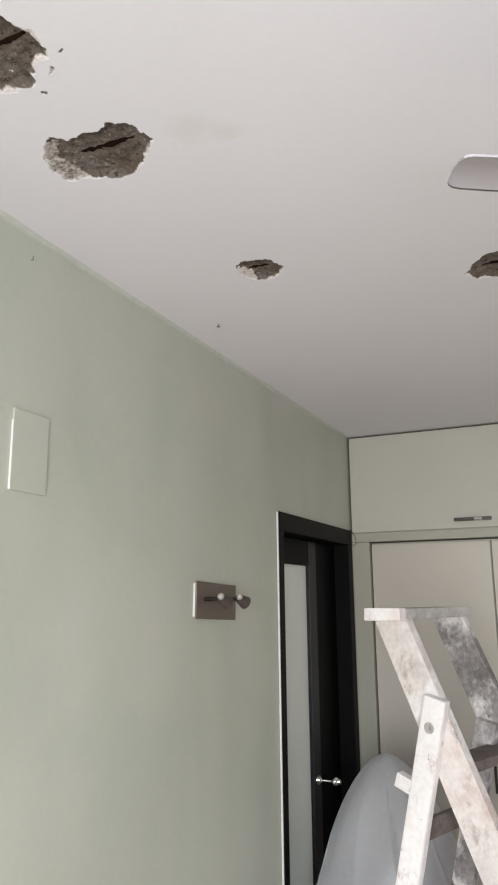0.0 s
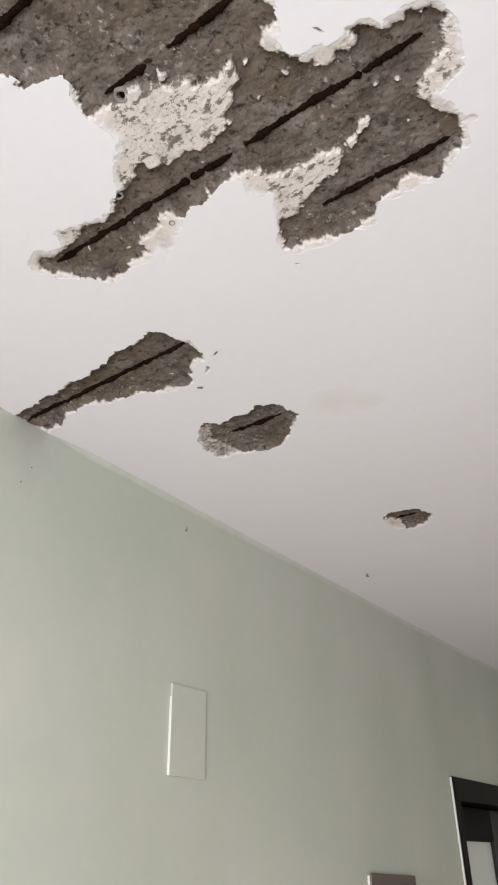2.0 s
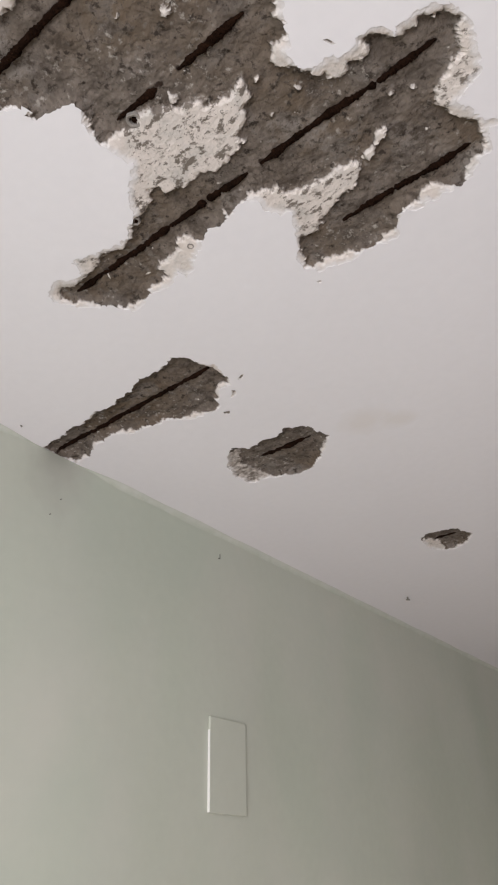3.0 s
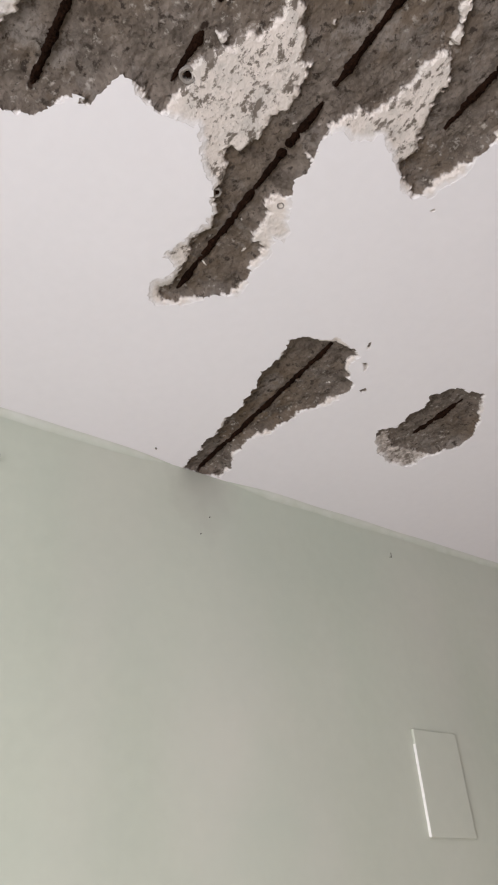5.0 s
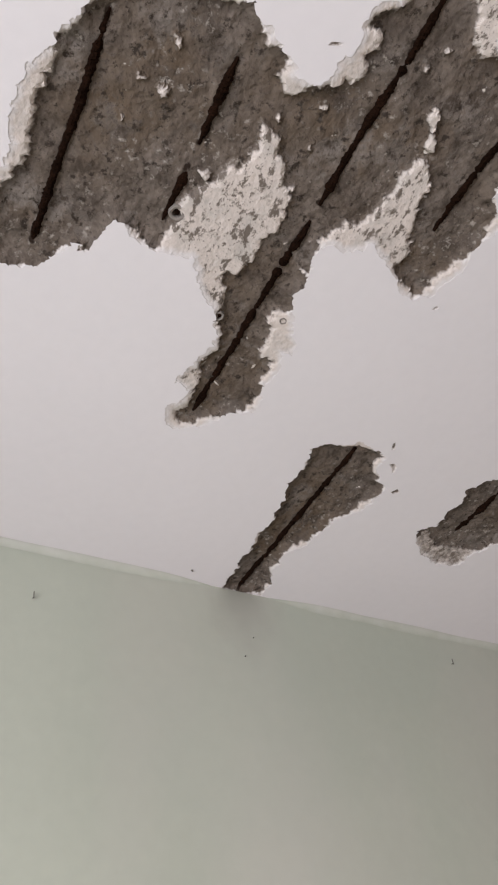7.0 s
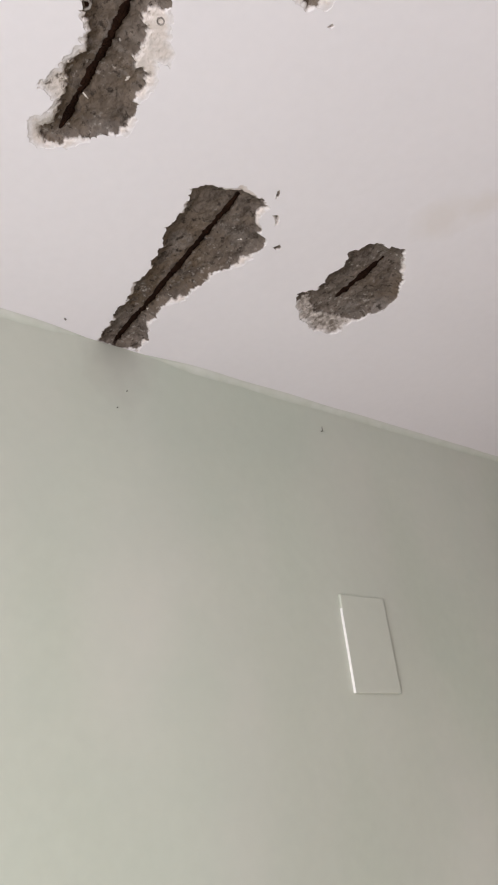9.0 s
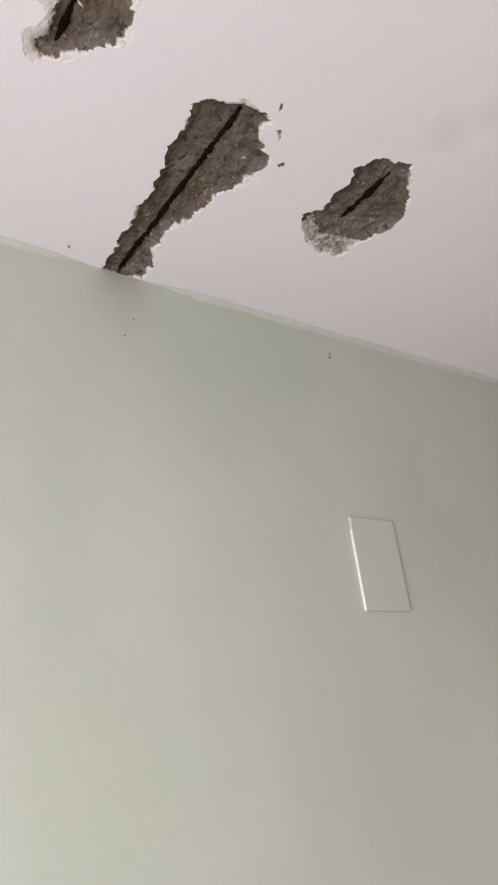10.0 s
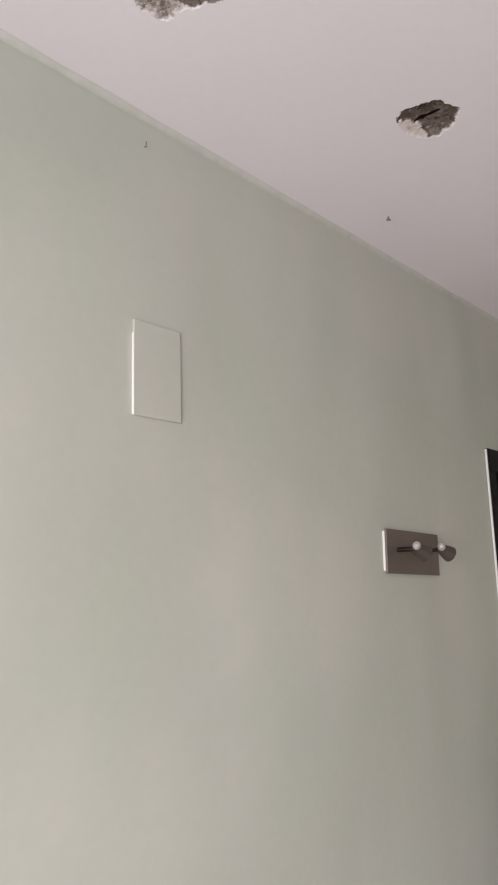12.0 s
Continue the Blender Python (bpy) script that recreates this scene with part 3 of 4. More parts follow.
LONG = [(-0.004, 3.084), (0.029, 3.082), (0.076, 3.081), (0.112, 3.079), (0.144, 3.073), (0.185, 3.074), (0.222, 3.071), (0.257, 3.069), (0.286, 3.059), (0.323, 3.057),
        (0.348, 3.055), (0.370, 3.051), (0.392, 3.072), (0.410, 3.109), (0.408, 3.128), (0.410, 3.150), (0.393, 3.165), (0.374, 3.168), (0.345, 3.188), (0.336, 3.204),
        (0.315, 3.200), (0.275, 3.197), (0.251, 3.177), (0.224, 3.163), (0.190, 3.163), (0.162, 3.164), (0.136, 3.142), (0.107, 3.143), (0.069, 3.147), (0.041, 3.156), (0.000, 3.163), (-0.006, 3.120)]
OVAL = [(0.242, 3.334), (0.266, 3.324), (0.288, 3.338), (0.325, 3.336), (0.358, 3.342), (0.386, 3.334), (0.416, 3.346), (0.427, 3.365), (0.431, 3.397), (0.416, 3.428),
        (0.388, 3.451), (0.364, 3.472), (0.339, 3.481), (0.303, 3.485), (0.278, 3.468), (0.248, 3.456), (0.211, 3.449), (0.199, 3.413), (0.212, 3.368)]
OVAL_RIM = [(0.235, 3.325), (0.273, 3.345), (0.239, 3.374), (0.250, 3.428), (0.255, 3.460), (0.205, 3.460), (0.190, 3.413), (0.205, 3.360)]
SMALL = [(0.340, 3.933), (0.365, 3.920), (0.393, 3.919), (0.417, 3.931), (0.439, 3.933), (0.447, 3.964), (0.446, 3.994), (0.416, 4.032), (0.384, 4.040), (0.350, 4.030), (0.335, 3.985)]
SMALL_RIM = [(0.333, 3.943), (0.361, 3.966), (0.372, 3.986), (0.358, 4.035), (0.330, 4.030), (0.325, 3.980)]
FAR = [(0.855, 4.235), (0.888, 4.169), (0.917, 4.139), (0.946, 4.133), (0.994, 4.170), (1.015, 4.247), (0.977, 4.294), (0.929, 4.286), (0.888, 4.278)]
CHIP = [(0.387, 3.176), (0.391, 3.184), (0.386, 3.192), (0.376, 3.196), (0.371, 3.193), (0.381, 3.186)]
CHIP_B = [(0.431, 3.157), (0.419, 3.165), (0.414, 3.162), (0.426, 3.155)]
CHIP_D = [(0.643, 3.060), (0.650, 3.062), (0.648, 3.067), (0.644, 3.065)]
CHIP_E = [(0.842, 2.784), (0.846, 2.786), (0.850, 2.797), (0.846, 2.795)]
CHIP_C = [(0.334, 3.217), (0.345, 3.222), (0.340, 3.230), (0.332, 3.225)]

HOLES = [
    spall("broken_ceiling_patch", "large broken-out patch of grey concrete with four rusted bars and white plaster remains", RIM_A + RIM_B + RIM_C,
          ((0.364, 0.678, 2.8635, (0.501, 0.548, 0.613, 0.635)), (0.698, 0.930, 2.8635, (0.858,)), (0.727, 0.905, 3.0005, (0.803,)),
           (0.610, 0.680, 2.7165), (0.703, 0.794, 2.7165), (0.526, 0.781, 2.596)),
          [RIDGE] + [crumb(x, y, 0.8 * r) for x, y, r in CRUMBS], (PITTED, STREAK, TAIL, EDGE_SKIM), 3, core=CORE_A + CORE_B + CORE_C + CORE_D + CORE_E),
    spall("broken_ceiling_patch", "long tapering patch of bare concrete with one rusted bar, ending at the wall", LONG, ((-0.003, 0.389, 3.1165, (0.205,)),), (), (), 11),
    spall("broken_ceiling_patch", "oval patch of bare concrete with one rusted bar and a pale rim", OVAL, ((0.283, 0.399, 3.393),), (), (OVAL_RIM,), 17, 0.52, rim=0.005),
    spall("broken_ceiling_patch", "small ragged patch of bare concrete with a short rusted bar", SMALL, ((0.361, 0.416, 3.9755),), (SMALL_RIM,), (), 23, 0.7, rim=0.004),
    spall("broken_ceiling_patch", "ragged patch of bare concrete beyond the ceiling fan", FAR, ((0.90, 0.985, 4.215),), (), (), 29),
    spall("broken_ceiling_patch", "chipped spot in the white ceiling paint", CHIP, (), (), (), 31, 1.0, 0.006, 0.0025, 0.002),
    spall("broken_ceiling_patch", "chipped spot in the white ceiling paint", CHIP_B, (), (), (), 37, 1.0, 0.006, 0.0025, 0.001),
    spall("broken_ceiling_patch", "chipped spot in the white ceiling paint", CHIP_C, (), (), (), 41, 1.0, 0.006, 0.0025, 0.001),
    spall("broken_ceiling_patch", "chipped spot in the white ceiling paint", CHIP_D, (), (), (), 43, 1.0, 0.005, 0.0025, 0.002),
    spall("broken_ceiling_patch", "thin scratch in the white ceiling paint", CHIP_E, (), (), (), 47, 1.0, 0.004, 0.002, 0.001),
]


def ceiling_mesh():
    rect = [(-0.15, Y0 - 0.15), (X1 + 0.15, Y0 - 0.15), (X1 + 0.15, YL + 0.7), (-0.15, YL + 0.7)]
    pts, edges = [Vector(p) for p in rect], [(0, 1), (1, 2), (2, 3), (3, 0)]
    for loop in HOLES:
        k, n = len(pts), len(loop)
        pts += [Vector(p) for p in loop]
        edges += [(k + i, k + (i + 1) % n) for i in range(n)]
    verts, _, faces, *_ = delaunay_2d_cdt(pts, edges, [], 0, 1e-6)
    co = np.array([(v.x, v.y) for v in verts])
    tri = np.array([f for f in faces if len(f) == 3])
    mid = co[tri].mean(1)
    solid = np.ones(len(tri), bool)
    for loop in HOLES:
        solid &= ~inside(mid[:, 0], mid[:, 1], loop)
    bm = bmesh.new()
    vs = [bm.verts.new((x, y, H)) for x, y in co]
    for a, b, c in tri[solid].tolist():
        bm.faces.new((vs[a], vs[c], vs[b]))
    box(bm, -0.15, X1 + 0.15, Y0 - 0.15, YL + 0.7, H + 0.05, H + 0.20)
    for x0, x1, y0, y1 in ((-0.15, X1 + 0.15, Y0 - 0.17, Y0 - 0.15), (-0.15, X1 + 0.15, YL + 0.7, YL + 0.72), (-0.17, -0.15, Y0 - 0.15, YL + 0.7), (X1 + 0.15, X1 + 0.17, Y0 - 0.15, YL + 0.7)):
        box(bm, x0, x1, y0, y1, H - 0.02, H + 0.20)
    return mesh_object("ceiling", bm, M_CEIL)


tagged(ceiling_mesh(), "white painted concrete ceiling, broken open in patches", "ceiling", kind="structure")

M_COVE = mat("feathered_paint_joint", (0.495, 0.525, 0.442), 0.5, var=0.04, scale=1.6, fine=45, bump=0.05, spec=0.3)
cn = M_COVE.node_tree
sep = cn.nodes.new("ShaderNodeSeparateXYZ")
cn.links.new(cn.nodes.new("ShaderNodeTexCoord").outputs["Object"], sep.inputs[0])
brush = node(M_COVE, "ShaderNodeTexNoise", Scale=38.0, Detail=4.0)
cn.links.new(cn.nodes.new("ShaderNodeTexCoord").outputs["Object"], brush.inputs["Vector"])
lift = cn.nodes.new("ShaderNodeMath")
lift.operation = "MULTIPLY_ADD"
lift.inputs[1].default_value = 0.012
cn.links.new(brush.outputs[0], lift.inputs[0]), cn.links.new(sep.outputs["X"], lift.inputs[2])
fade = cn.nodes.new("ShaderNodeMapRange")
fade.inputs[1].default_value, fade.inputs[2].default_value = 0.004, 0.020
cn.links.new(lift.outputs[0], fade.inputs[0])
overlay(M_COVE, fade.outputs[0], (0.69, 0.70, 0.665))


def cove(y0, y1, r=0.0110):
    """A hand-run fillet where the wall meets the ceiling."""
    bm = bmesh.new()
    count, turns = max(2, round((y1 - y0) / 0.03)), 7
    rows = []
    for i in range(count + 1):
        y = y0 + (y1 - y0) * i / count
        k = r * (1 + 0.35 * noise.noise(Vector((y * 9, 2, 5)))) * max(0.05, min(1, (y - y0) / 0.08, (y1 - y) / 0.08))
        rows.append([bm.verts.new((k - k * math.cos(a) + 0.0004, y, H - k + k * math.sin(a) - 0.0004)) for a in np.linspace(0, math.pi / 2, turns)])
    for a, b in zip(rows, rows[1:]):
        for i in range(turns - 1):
            bm.faces.new((a[i], a[i + 1], b[i + 1], b[i]))
    return tagged(mesh_object("trim", bm, M_COVE, True), "narrow plaster fillet between the green wall and the white ceiling", "trim", kind="structure")


cove(Y0, 3.060)
cove(3.180, YL)

# ---- door in its dark frame ----
door = thing("door_1", (-0.05, (DY0 + DY1) / 2, 0), "black wooden door with a tall frosted glass panel, shut", "door", kind="structure")


def doorpart(name, material, *sizes, bevel=0.0, label="", parent=None):
    ob = boxes(name, material, *sizes, bevel=bevel)
    ob.parent = parent or door
    ob.matrix_parent_inverse = Matrix.Translation(-door.location) if not parent else Matrix()
    return tagged(ob, label)


doorpart("frame_jamb", M_DARK, (-0.15, 0.012, DY0 + 0.002, DY0 + 0.045, 0, DZ - 0.075), bevel=0.003)
doorpart("frame_jamb", M_DARK, (-0.15, 0.012, DY1 - 0.065, DY1, 0, DZ - 0.075), bevel=0.003)
doorpart("frame_head", M_DARK, (-0.15, 0.012, DY0 + 0.002, DY1, DZ - 0.075, DZ - 0.002), bevel=0.003)
doorpart("white_edge", M_WHITE, (0.001, 0.008, DY0 - 0.0065, DY0 + 0.001, 0, DZ - 0.004), bevel=0.002, label="thin white beading along the frame")
LY0, LY1, LX = DY0 + 0.048, DY1 - 0.068, -0.055
doorpart("stile", M_DOOR, (LX - 0.04, LX, LY0, LY0 + 0.07, 0.01, DZ - 0.08), bevel=0.002)
doorpart("stile", M_STILE, (LX - 0.04, LX, 5.500, 5.590, 0.01, DZ - 0.08), bevel=0.002)
doorpart("solid_panel", M_DOOR, (LX - 0.036, LX - 0.006, 5.592, LY1, 0.01, DZ - 0.08), bevel=0.002)
doorpart("rail", M_DOOR, (LX - 0.04, LX, LY0 + 0.072, 5.498, 1.932, DZ - 0.08), bevel=0.002)
doorpart("rail", M_DOOR, (LX - 0.04, LX, LY0 + 0.072, 5.498, 0.01, 0.25), bevel=0.002)
doorpart("glass_panel", M_PANE, (LX - 0.028, LX - 0.016, LY0 + 0.072, 5.498, 0.252, 1.930), label="tall frosted glass panel")
KY, KZ = 5.546, 1.038
bm = bmesh.new()
rod(bm, (LX - 0.006, KY, KZ), (LX + 0.006, KY, KZ), 0.021, 0.018, sides=28)
ball(bm, (LX + 0.008, KY - 0.004, KZ), 0.013, (0.8, 1, 1))
rod(bm, (LX + 0.006, KY, KZ), (LX + 0.060, KY, KZ), 0.005)
ball(bm, (LX + 0.075, KY, KZ), 0.019, (0.85, 1, 1))
rod(bm, (LX + 0.090, KY, KZ), (LX + 0.099, KY, KZ), 0.012, 0.009, sides=20)
handle = part("door_handle", bm, M_CHROME, door, "round chrome door knob on its rose", True)
handle.matrix_parent_inverse = Matrix.Translation(-door.location)

# ---- wardrobe and loft cupboards ----
loft = thing("loft_cupboard", (0.61, YL, 2.10), "cream laminate loft cupboard fixed under the ceiling", "cupboard", "loft cupboards")


def loft_parts(x0, x1):
    root = loft if x0 < 0.1 else thing("loft_cupboard", ((x0 + x1) / 2, YL, 2.10), "cream laminate loft cupboard fixed under the ceiling", "cupboard", "loft cupboards")
    inv = Matrix.Translation(-root.location)
    body = boxpart("body", M_LAM, root, (x0 + 0.002, x1 - 0.002, YL + 0.022, YL + 0.61, 2.105, H - 0.007))
    body.matrix_parent_inverse = inv
    shutter = boxpart("shutter", M_LAM, root, (x0 + 0.006, x1 - 0.002, YL, YL + 0.020, 2.108, H - 0.010), bevel=0.002)
    shutter.matrix_parent_inverse = inv
    bm = bmesh.new()
    mx = (x0 + x1) / 2 - 0.015
    box(bm, mx - 0.085, mx + 0.085, YL - 0.028, YL - 0.018, 2.138, 2.154, bevel=0.002)
    box(bm, mx - 0.070, mx - 0.056, YL - 0.018, YL, 2.141, 2.151)
    box(bm, mx + 0.056, mx + 0.070, YL - 0.018, YL, 2.141, 2.151)
    grip = part("handle", bm, M_STEEL, shutter, "brushed steel bar handle")
    # chrome rod added in place of a glint, on the first handle only
    bm = bmesh.new()
    rod(bm, (mx + 0.008, YL - 0.029, 2.146), (mx + 0.044, YL - 0.029, 2.146), 0.0070, sides=14)
    if x0 < 0.1:
        part("glint_rod", bm, M_CHROME, grip, "chrome rod added to give the bar its bright glint", True)
    else:
        bm.free()
    strip = boxpart("shadow_gap", M_GAP, root, (x0 + 0.002, x1 - 0.002, YL + 0.012, YL + 0.021, H - 0.0065, H - 0.001))
    strip.matrix_parent_inverse = inv


for x0, x1 in ((0.004, 1.226), (1.226, 2.448), (2.448, X1)):
    loft_parts(x0, x1)
pelmet = tagged(boxes("pelmet_strip", M_FILL, (0.004, X1, YL + 0.012, YL + 0.60, 2.062, 2.104), bevel=0.001), "olive-beige strip between loft and wardrobe", "trim", kind="structure")
tagged(boxes("filler_panel", M_FILL, (0.002, 0.090, YL + 0.016, YL + 0.06, 0, 2.061), bevel=0.001), "narrow olive-beige filler panel beside the door", "trim", kind="structure")


def wardrobe(x0, x1):
    root = thing("wardrobe_unit", ((x0 + x1) / 2, YL + 0.05, 0), "tall cream laminate wardrobe unit with a plain shutter", "wardrobe", "wardrobe units")
    inv = Matrix.Translation(-root.location)
    for name, m, size, bev in (("body", M_LAM, (x0 + 0.001, x1 - 0.001, YL + 0.062, YL + 0.61, 0.0, 2.056), 0), ("shutter", M_WARD, (x0 + 0.004, x1 - 0.003, YL + 0.04, YL + 0.060, 0.08, 2.048), 0.002)):
        p = boxpart(name, m, root, size, bevel=bev)
        p.matrix_parent_inverse = inv
    bm = bmesh.new()
    box(bm, x1 - 0.055, x1 - 0.043, YL + 0.012, YL + 0.022, 0.95, 1.15, bevel=0.002)
    box(bm, x1 - 0.054, x1 - 0.044, YL + 0.022, YL + 0.040, 0.97, 0.985)
    box(bm, x1 - 0.054, x1 - 0.044, YL + 0.022, YL + 0.040, 1.115, 1.13)
    part("handle", bm, M_STEEL, p, "brushed steel bar handle")


wx = 0.092
while wx < X1 - 0.2:
    wardrobe(wx, min(wx + 0.572, X1 - 0.003))
    wx += 0.572

# ---- wall fittings ----
bm = bmesh.new()
box(bm, 0.0, 0.006, 3.556, 3.668, 2.011, 2.186, bevel=0.0018)
cover = tagged(mesh_object("blank_cover_plate", bm, M_WALL), "blank rectangular cover plate painted over in the wall's green", "cover plate")
# white strip stands in for daylight catching the plate's left edge
boxpart("edge_highlight", M_WHITE, cover, (0.0005, 0.0064, 3.5548, 3.5558, 2.012, 2.160), bevel=0.0004, label="white strip painted in for the highlight on the plate's lit edge")

lamp = thing("wall_lamp", (0, 4.482, 1.782), "bronze-brown wall lamp plate with two small swivel spots", "wall lamp")
lamp.rotation_euler.x = radians(-2.1)
inv = Matrix.Translation(-lamp.location)
p = boxpart("backplate", M_PLATE, lamp, (0.0062, 0.011, 4.348, 4.615, 1.726, 1.836), bevel=0.0015)
p.matrix_parent_inverse = inv
# added white box; its rim paints the bright lit edge of the plate
p = boxpart("lit_edge_box", M_WHITE, lamp, (0.0, 0.0060, 4.3462, 4.608, 1.732, 1.830), bevel=0.001, label="white box added behind the plate for its brightly lit edge")
p.matrix_parent_inverse = inv
for cy, up in ((4.400, 0.0), (4.528, 0.004)):
    bm = bmesh.new()
    rod(bm, (0.0105, cy, 1.785 + up), (0.060, cy, 1.785 + up), 0.006)
    arm = part("arm", bm, M_STEEL, lamp, "short steel arm", True)
    arm.matrix_parent_inverse = inv
    bm = bmesh.new()
    axis = Vector((0.25, 0.80, -0.35)).normalized()
    c = Vector((0.062, cy, 1.788 + up))
    rod(bm, c - axis * 0.004, c + axis * 0.036, 0.012, 0.021, sides=24)
    cup = part("spot_cup", bm, M_CUP, arm, "dark conical spot cup", True)
    bm = bmesh.new()
    ball(bm, c + Vector((0.008, -0.010, 0.004)), 0.0105)
    part("knuckle", bm, M_BOLT, arm, "dull metal knuckle", True)

for y, z in ((2.758, 2.509), (3.586, 2.538), (3.119, 2.473), (3.138, 2.511)):
    big = y in (2.758, 3.586)
    bm = bmesh.new()
    rod(bm, (-0.004, y, z), (0.005 if big else 0.003, y, z - (0.002 if big else 0)), 0.0009 if big else 0.0009, sides=8)
    if big:
        rod(bm, (0.005, y, z - 0.004), (0.006, y - 0.001, z + 0.007), 0.0008, sides=8)
    tagged(mesh_object("wall_nail", bm, M_NAIL), "small bent nail driven into the green wall" if big else "tiny nail head in the green wall", "nail", "nails in the wall")
bm = bmesh.new()
rod(bm, (0.126, 4.264, H + 0.003), (0.126, 4.264, H - 0.008), 0.0022, sides=10)
rod(bm, (0.121, 4.263, H - 0.007), (0.131, 4.265, H - 0.009), 0.0020, sides=10)
tagged(mesh_object("ceiling_hook", bm, M_NAIL), "small dark hook screwed into the ceiling", "hook")
bm = bmesh.new()
rod(bm, (0.030, 3.010, H + 0.003), (0.033, 3.012, H - 0.003), 0.0014, sides=8)
tagged(mesh_object("ceiling_nail", bm, M_NAIL), "tiny nail in the white ceiling", "nail")

for x, y, r, deep in ((0.551, 2.900, 0.0046, 0.001), (0.567, 2.676, 0.0045, 0.0), (0.525, 2.825, 0.0060, 0.002), (0.627, 2.726, 0.0088, 0.003), (0.498, 2.833, 0.0050, 0.002)):
    bm = bmesh.new()
    ring = []
    for z, k in ((0.014, 1.0), (deep + 0.0006, 1.0), (deep + 0.0002, 0.88), (deep + 0.0010, 0.62), (deep + 0.008, 0.52)):
        ring.append([bm.verts.new((x + r * k * (1 + 0.22 * noise.noise(Vector((x * 300, i * 1.3, y * 200)))) * math.cos(i * math.pi / 8),
                                   y + r * k * (1 + 0.22 * noise.noise(Vector((x * 300, i * 1.3, y * 200)))) * math.sin(i * math.pi / 8), H + z)) for i in range(16)])
    for a, b in zip(ring, ring[1:]):
        for i in range(16):
            bm.faces.new((a[i], a[(i + 1) % 16], b[(i + 1) % 16], b[i]))
    bm.faces.new(ring[-1])
    plug = tagged(mesh_object("screw_plug", bm, M_PLUG, True), "grey screw plug stuck in the broken plaster", "screw plug", "screw plugs in the ceiling")
    bm = bmesh.new()
    rod(bm, (x + 0.1 * r, y, H + deep + 0.009), (x + 0.1 * r, y, H + deep + 0.0016), min(r * 0.52, 0.0031), sides=12)
    part("screw_shank", bm, M_RUST, plug, "rusted screw inside the plug")

# loose wire loop at the corner of the door frame
cu = bpy.data.curves.new("wire_loop", "CURVE")
cu.dimensions, cu.bevel_depth = "3D", 0.0014
sp = cu.splines.new("BEZIER")
sp.bezier_points.add(3)
for b, co in zip(sp.bezier_points, ((0.004, YL - 0.012, 2.125), (0.030, YL - 0.02, 2.085), (0.026, YL - 0.02, 2.045), (0.004, YL - 0.018, 2.055))):
    b.co, b.handle_left_type, b.handle_right_type = co, "AUTO", "AUTO"
cu.materials.append(M_NAIL)
tagged(new("loose_wire", cu), "short loop of dark wire sticking out beside the door frame", "wire")

# ---- ceiling fan ----
FX, FY, FZ = 1.482, 3.553, 2.30
fan = thing("ceiling_fan", (FX, FY, H), "pale grey enamelled ceiling fan with three blades, at rest", "ceiling fan")
inv = Matrix.Translation(-fan.location)


def fanpart(name, bm, m, label="", smooth=True):
    p = part(name, bm, m, fan, label, smooth)
    p.matrix_parent_inverse = inv
    return p


bm = bmesh.new()
rod(bm, (FX, FY, H), (FX, FY, H - 0.07), 0.065, 0.03, 24)
fanpart("canopy", bm, M_FAN)
bm = bmesh.new()
rod(bm, (FX, FY, H - 0.05), (FX, FY, FZ + 0.05), 0.012)
fanpart("downrod", bm, M_FAN)
bm = bmesh.new()
rod(bm, (FX, FY, FZ + 0.06), (FX, FY, FZ + 0.035), 0.06, 0.105, 32)
rod(bm, (FX, FY, FZ + 0.035), (FX, FY, FZ - 0.02), 0.105, 0.105, 32)
rod(bm, (FX, FY, FZ - 0.02), (FX, FY, FZ - 0.045), 0.105, 0.06, 32)
fanpart("motor", bm, M_FAN)
for k in range(3):
    turn = Matrix.Translation((FX, FY, FZ)) @ Matrix.Rotation(radians(210 + 120 * k), 4, "Z") @ Matrix.Rotation(radians(-7), 4, "X")
    bm = bmesh.new()
    rows, across = [], (-1, -0.93, -0.5, 0, 0.5, 1)
    for r, w, v in ((0.17, 0.040, 0.040), (0.22, 0.043, 0.043), (0.40, 0.0455, 0.0455), (0.53, 0.0455, 0.0455), (0.570, 0.0455, 0.0435), (0.581, 0.0452, 0.040), (0.588, 0.0435, 0.034), (0.592, 0.039, 0.026)):
        lean = -0.002 if r > 0.54 else 0.0
        rows.append([bm.verts.new(turn @ Vector((r - lean * s, s * (w if s > 0 else v), 0.006 * (1 - s * s) + dz))) for dz in (0, 0.003) for s in across])
    for a, b in zip(rows, rows[1:]):
        for i in range(5):
            bm.faces.new((a[i], b[i], b[i + 1], a[i + 1])).material_index = 1 if i == 0 else 0
            bm.faces.new((a[6 + i], a[7 + i], b[7 + i], b[6 + i]))
        bm.faces.new((a[0], a[6], b[6], b[0])).material_index = 1
        bm.faces.new((a[5], b[5], b[11], a[11]))
    bm.faces.new((*rows[-1][:6], *rows[-1][11:5:-1]))
    bm.faces.new((*rows[0][5::-1], *rows[0][6:12]))
    blade = fanpart("blade", bm, (M_FAN, M_FANEDGE), "grey blade with dusty edges")
    bm = bmesh.new()
    bmesh.ops.create_cube(bm, size=1, matrix=turn @ Matrix.LocRotScale((0.135, 0, -0.003), None, (0.13, 0.035, 0.006)))
    part("blade_bracket", bm, M_FAN, blade)

# ---- wooden A-ladder ----
ladder = thing("wooden_ladder", (0.75, 4.75, 0), "home-made wooden A-ladder splashed with white paint and rust-brown stains", "ladder")
inv = Matrix.Translation(-ladder.location)
SIDE = Vector((0.34, 0.94, 0)).normalized()          # from the near frame to the far one
RUN = Vector((0.94, -0.34, 0)).normalized()


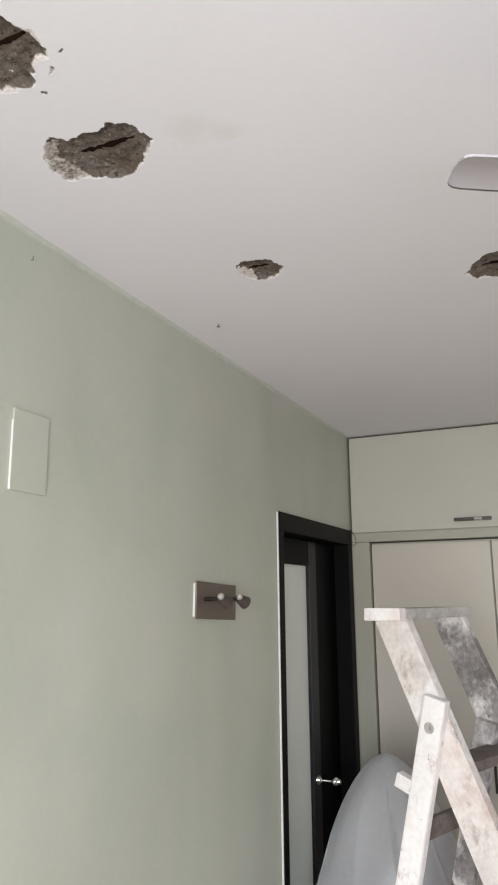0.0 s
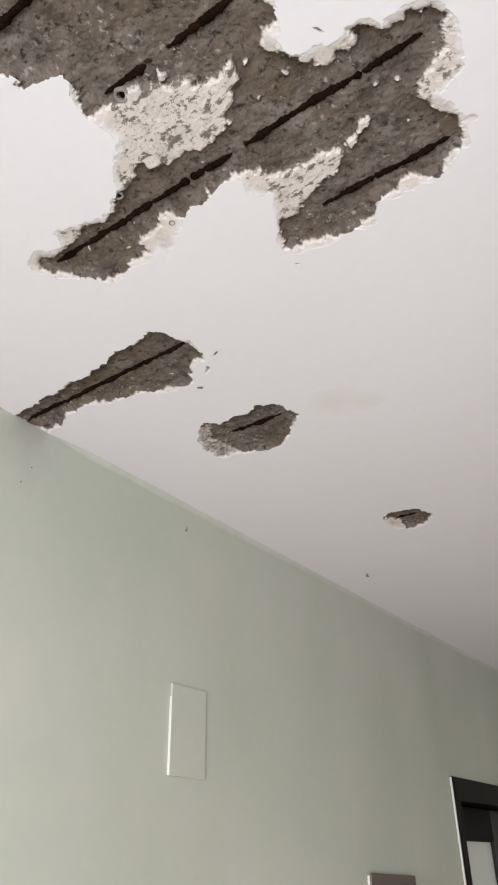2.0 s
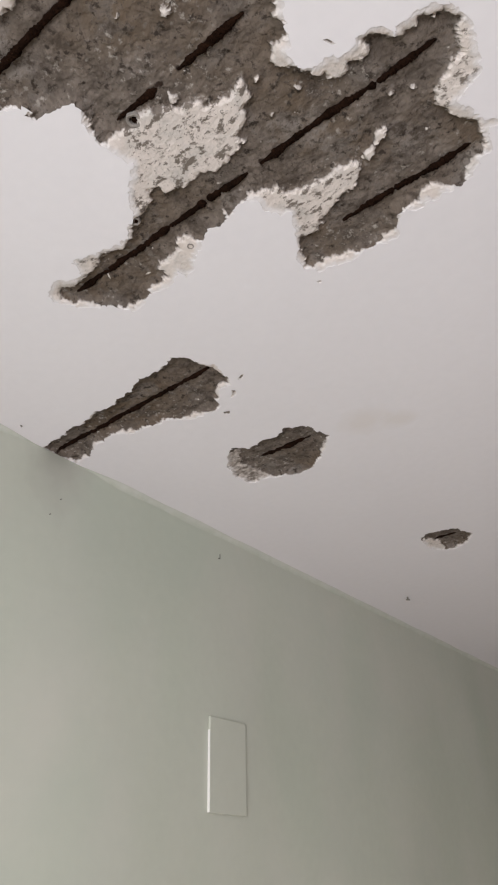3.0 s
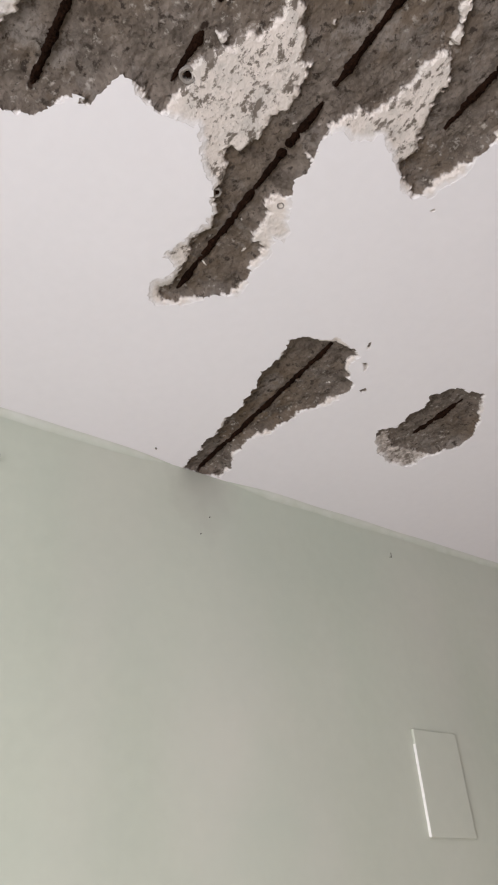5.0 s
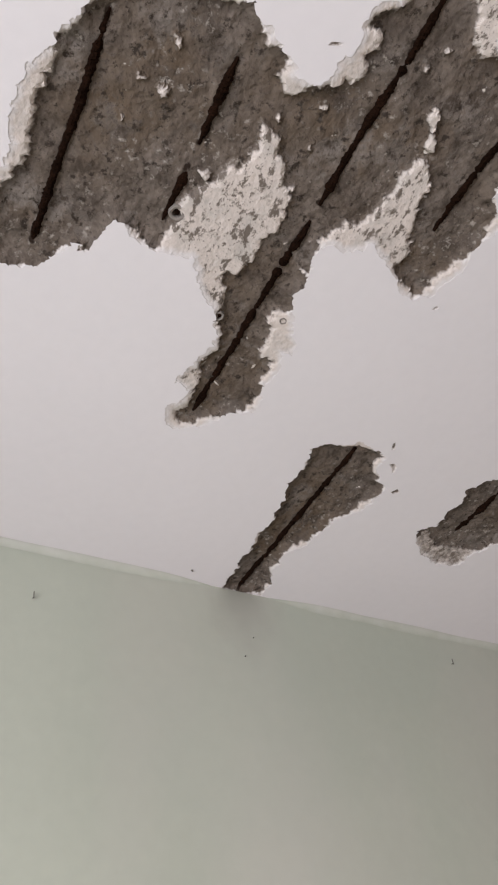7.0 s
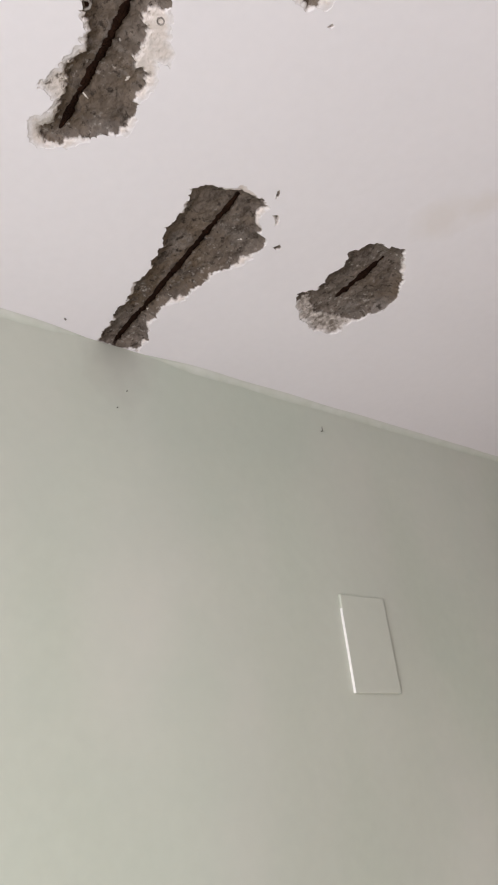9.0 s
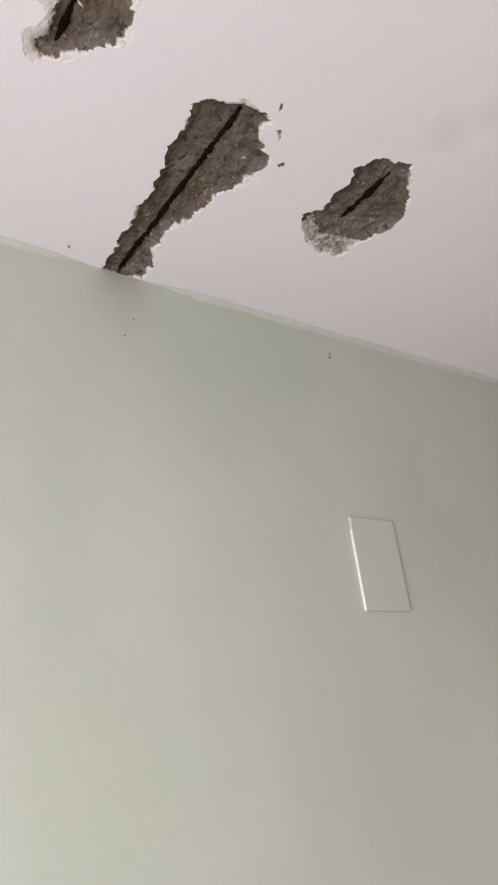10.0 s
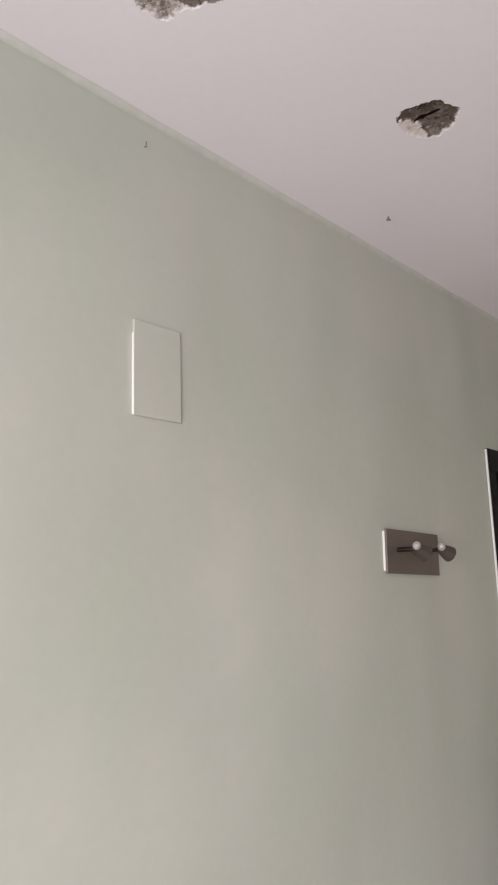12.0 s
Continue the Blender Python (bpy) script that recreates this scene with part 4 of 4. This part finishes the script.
def lp(x, z, far=0.0):
    """A point of the ladder: x along its spread, at height z, far metres from its near frame."""
    return Vector((0.53, 4.55, z)) + RUN * x + SIDE * far


def ladderpart(name, bm, m, label="", parent=None):
    p = part(name, bm, m, parent or ladder, label)
    if not parent:
        p.matrix_parent_inverse = inv
    return p


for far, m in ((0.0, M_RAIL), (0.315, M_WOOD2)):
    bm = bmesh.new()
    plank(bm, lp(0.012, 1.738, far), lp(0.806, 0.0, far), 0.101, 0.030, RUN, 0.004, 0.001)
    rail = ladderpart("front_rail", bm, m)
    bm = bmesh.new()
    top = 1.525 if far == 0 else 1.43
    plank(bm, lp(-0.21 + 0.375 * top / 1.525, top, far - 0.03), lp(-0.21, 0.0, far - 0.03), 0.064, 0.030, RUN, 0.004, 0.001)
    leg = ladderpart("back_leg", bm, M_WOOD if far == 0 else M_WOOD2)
    bm = bmesh.new()
    rod(bm, lp(-0.23 + 0.375 * (top - 0.075) / 1.45, top - 0.075, far - 0.052), lp(-0.23 + 0.375 * (top - 0.075) / 1.45, top - 0.075, far + 0.03), 0.004)
    rod(bm, lp(-0.23 + 0.375 * (top - 0.075) / 1.45, top - 0.075, far - 0.0475), lp(-0.23 + 0.375 * (top - 0.075) / 1.45, top - 0.075, far - 0.0445), 0.015, 0.013, sides=20)
    rod(bm, lp(-0.23 + 0.375 * (top - 0.075) / 1.45, top - 0.075, far - 0.054), lp(-0.23 + 0.375 * (top - 0.075) / 1.45, top - 0.075, far - 0.0475), 0.0075, sides=6)
    ladderpart("hinge_bolt", bm, M_BOLT, "dull steel hinge bolt", leg)
bm = bmesh.new()
plank(bm, lp(0.020, 1.743, -0.02), lp(0.020, 1.743, 0.355), 0.112, 0.030, RUN, 0.004, 0.001)
ladderpart("top_board", bm, M_BOARD)
bm = bmesh.new()
plank(bm, lp(0.014, 1.741, -0.052), lp(0.014, 1.741, -0.021), 0.122, 0.036, RUN, 0.004, 0.001)
ladderpart("end_cleat", bm, M_WOOD, "paint-whitened end cleat")
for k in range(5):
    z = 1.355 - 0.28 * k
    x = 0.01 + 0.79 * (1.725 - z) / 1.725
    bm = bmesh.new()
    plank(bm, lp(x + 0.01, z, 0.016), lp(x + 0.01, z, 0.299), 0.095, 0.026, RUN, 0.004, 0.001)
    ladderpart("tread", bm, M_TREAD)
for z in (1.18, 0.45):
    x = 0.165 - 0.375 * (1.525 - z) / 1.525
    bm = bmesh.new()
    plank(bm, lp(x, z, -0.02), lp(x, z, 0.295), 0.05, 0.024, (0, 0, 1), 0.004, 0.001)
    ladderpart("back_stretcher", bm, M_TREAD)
bm = bmesh.new()
plank(bm, lp(0.030, 1.308, -0.03), lp(0.082, 1.290, -0.03), 0.038, 0.028, (0, 0, 1), 0.003)
ladderpart("wedge_block", bm, M_WOOD, "small white block nailed to the leg")

# ---- covered heap beside the wardrobe ----
def draped(name, cx, cy, rx, ry, h):
    bm = bmesh.new()
    nu, nv = 180, 60
    rings = []
    for j in range(nv):
        f = j / (nv - 1)
        row = []
        for i in range(nu):
            a = 2 * math.pi * i / nu
            r = f ** 0.85
            z = h * (1 - f ** 1.6)
            ridge = 0.35 * math.sin(3 * a + 1.3 * math.sin(2 * a) + 1.5 * f)
            for at, lift, wide in ((-1.22, 0.022, 0.020), (-1.85, 0.006, 0.05), (-2.45, 0.012, 0.04), (-0.5, 0.012, 0.03), (0.9, 0.012, 0.05), (2.3, 0.012, 0.05)):
                off = (a if a < math.pi else a - 2 * math.pi) - at - 0.5 * (f - 0.5)
                ridge += lift / 0.055 * math.exp(-(off / wide) ** 2) * min(1, 4 * f)
            fold = 0.055 * f * ridge + 0.03 * f * noise.noise(Vector((2 * math.cos(a), 2 * math.sin(a), 2 * f)))
            x = cx + (rx * r + fold) * math.cos(a)
            y = cy + (ry * r + fold) * math.sin(a)
            row.append(bm.verts.new((x, y, max(0.002, z + 0.02 * noise.noise(Vector((x * 6, y * 6, z * 4)))))))
        rings.append(row)
    for a, b in zip(rings, rings[1:]):
        for i in range(nu):
            bm.faces.new((a[i], b[i], b[(i + 1) % nu], a[(i + 1) % nu]))
    return mesh_object(name, bm, M_SHEET, True)


tagged(draped("plastic_sheet", 0.330, 5.22, 0.48, 0.37, 1.225), "dusty translucent plastic sheet draped over a tall heap beside the wardrobe", "plastic sheet")
bm = bmesh.new()
box(bm, 0.22, 0.48, 5.08, 5.38, 0.0, 0.60, bevel=0.03)
box(bm, 0.27, 0.42, 5.14, 5.32, 0.60, 1.00, bevel=0.05)
tagged(mesh_object("covered_bundle", bm, M_SACK), "grey bundle standing on the floor under the plastic sheet", "bundle")

# ---- window behind the camera ----
win = thing("window_1", ((WX0 + WX1) / 2, Y0 - 0.07, WZ0), "wide window with a plain white frame", "window", kind="structure")
inv = Matrix.Translation(-win.location)
for s in ((WX0, WX1, Y0 - 0.10, Y0 - 0.05, WZ0, WZ0 + 0.04), (WX0, WX1, Y0 - 0.10, Y0 - 0.05, WZ1 - 0.04, WZ1), (WX0, WX0 + 0.04, Y0 - 0.10, Y0 - 0.05, WZ0 + 0.04, WZ1 - 0.04),
          (WX1 - 0.04, WX1, Y0 - 0.10, Y0 - 0.05, WZ0 + 0.04, WZ1 - 0.04)):
    p = boxpart("window_frame", M_WHITE, win, s, bevel=0.003)
    p.matrix_parent_inverse = inv
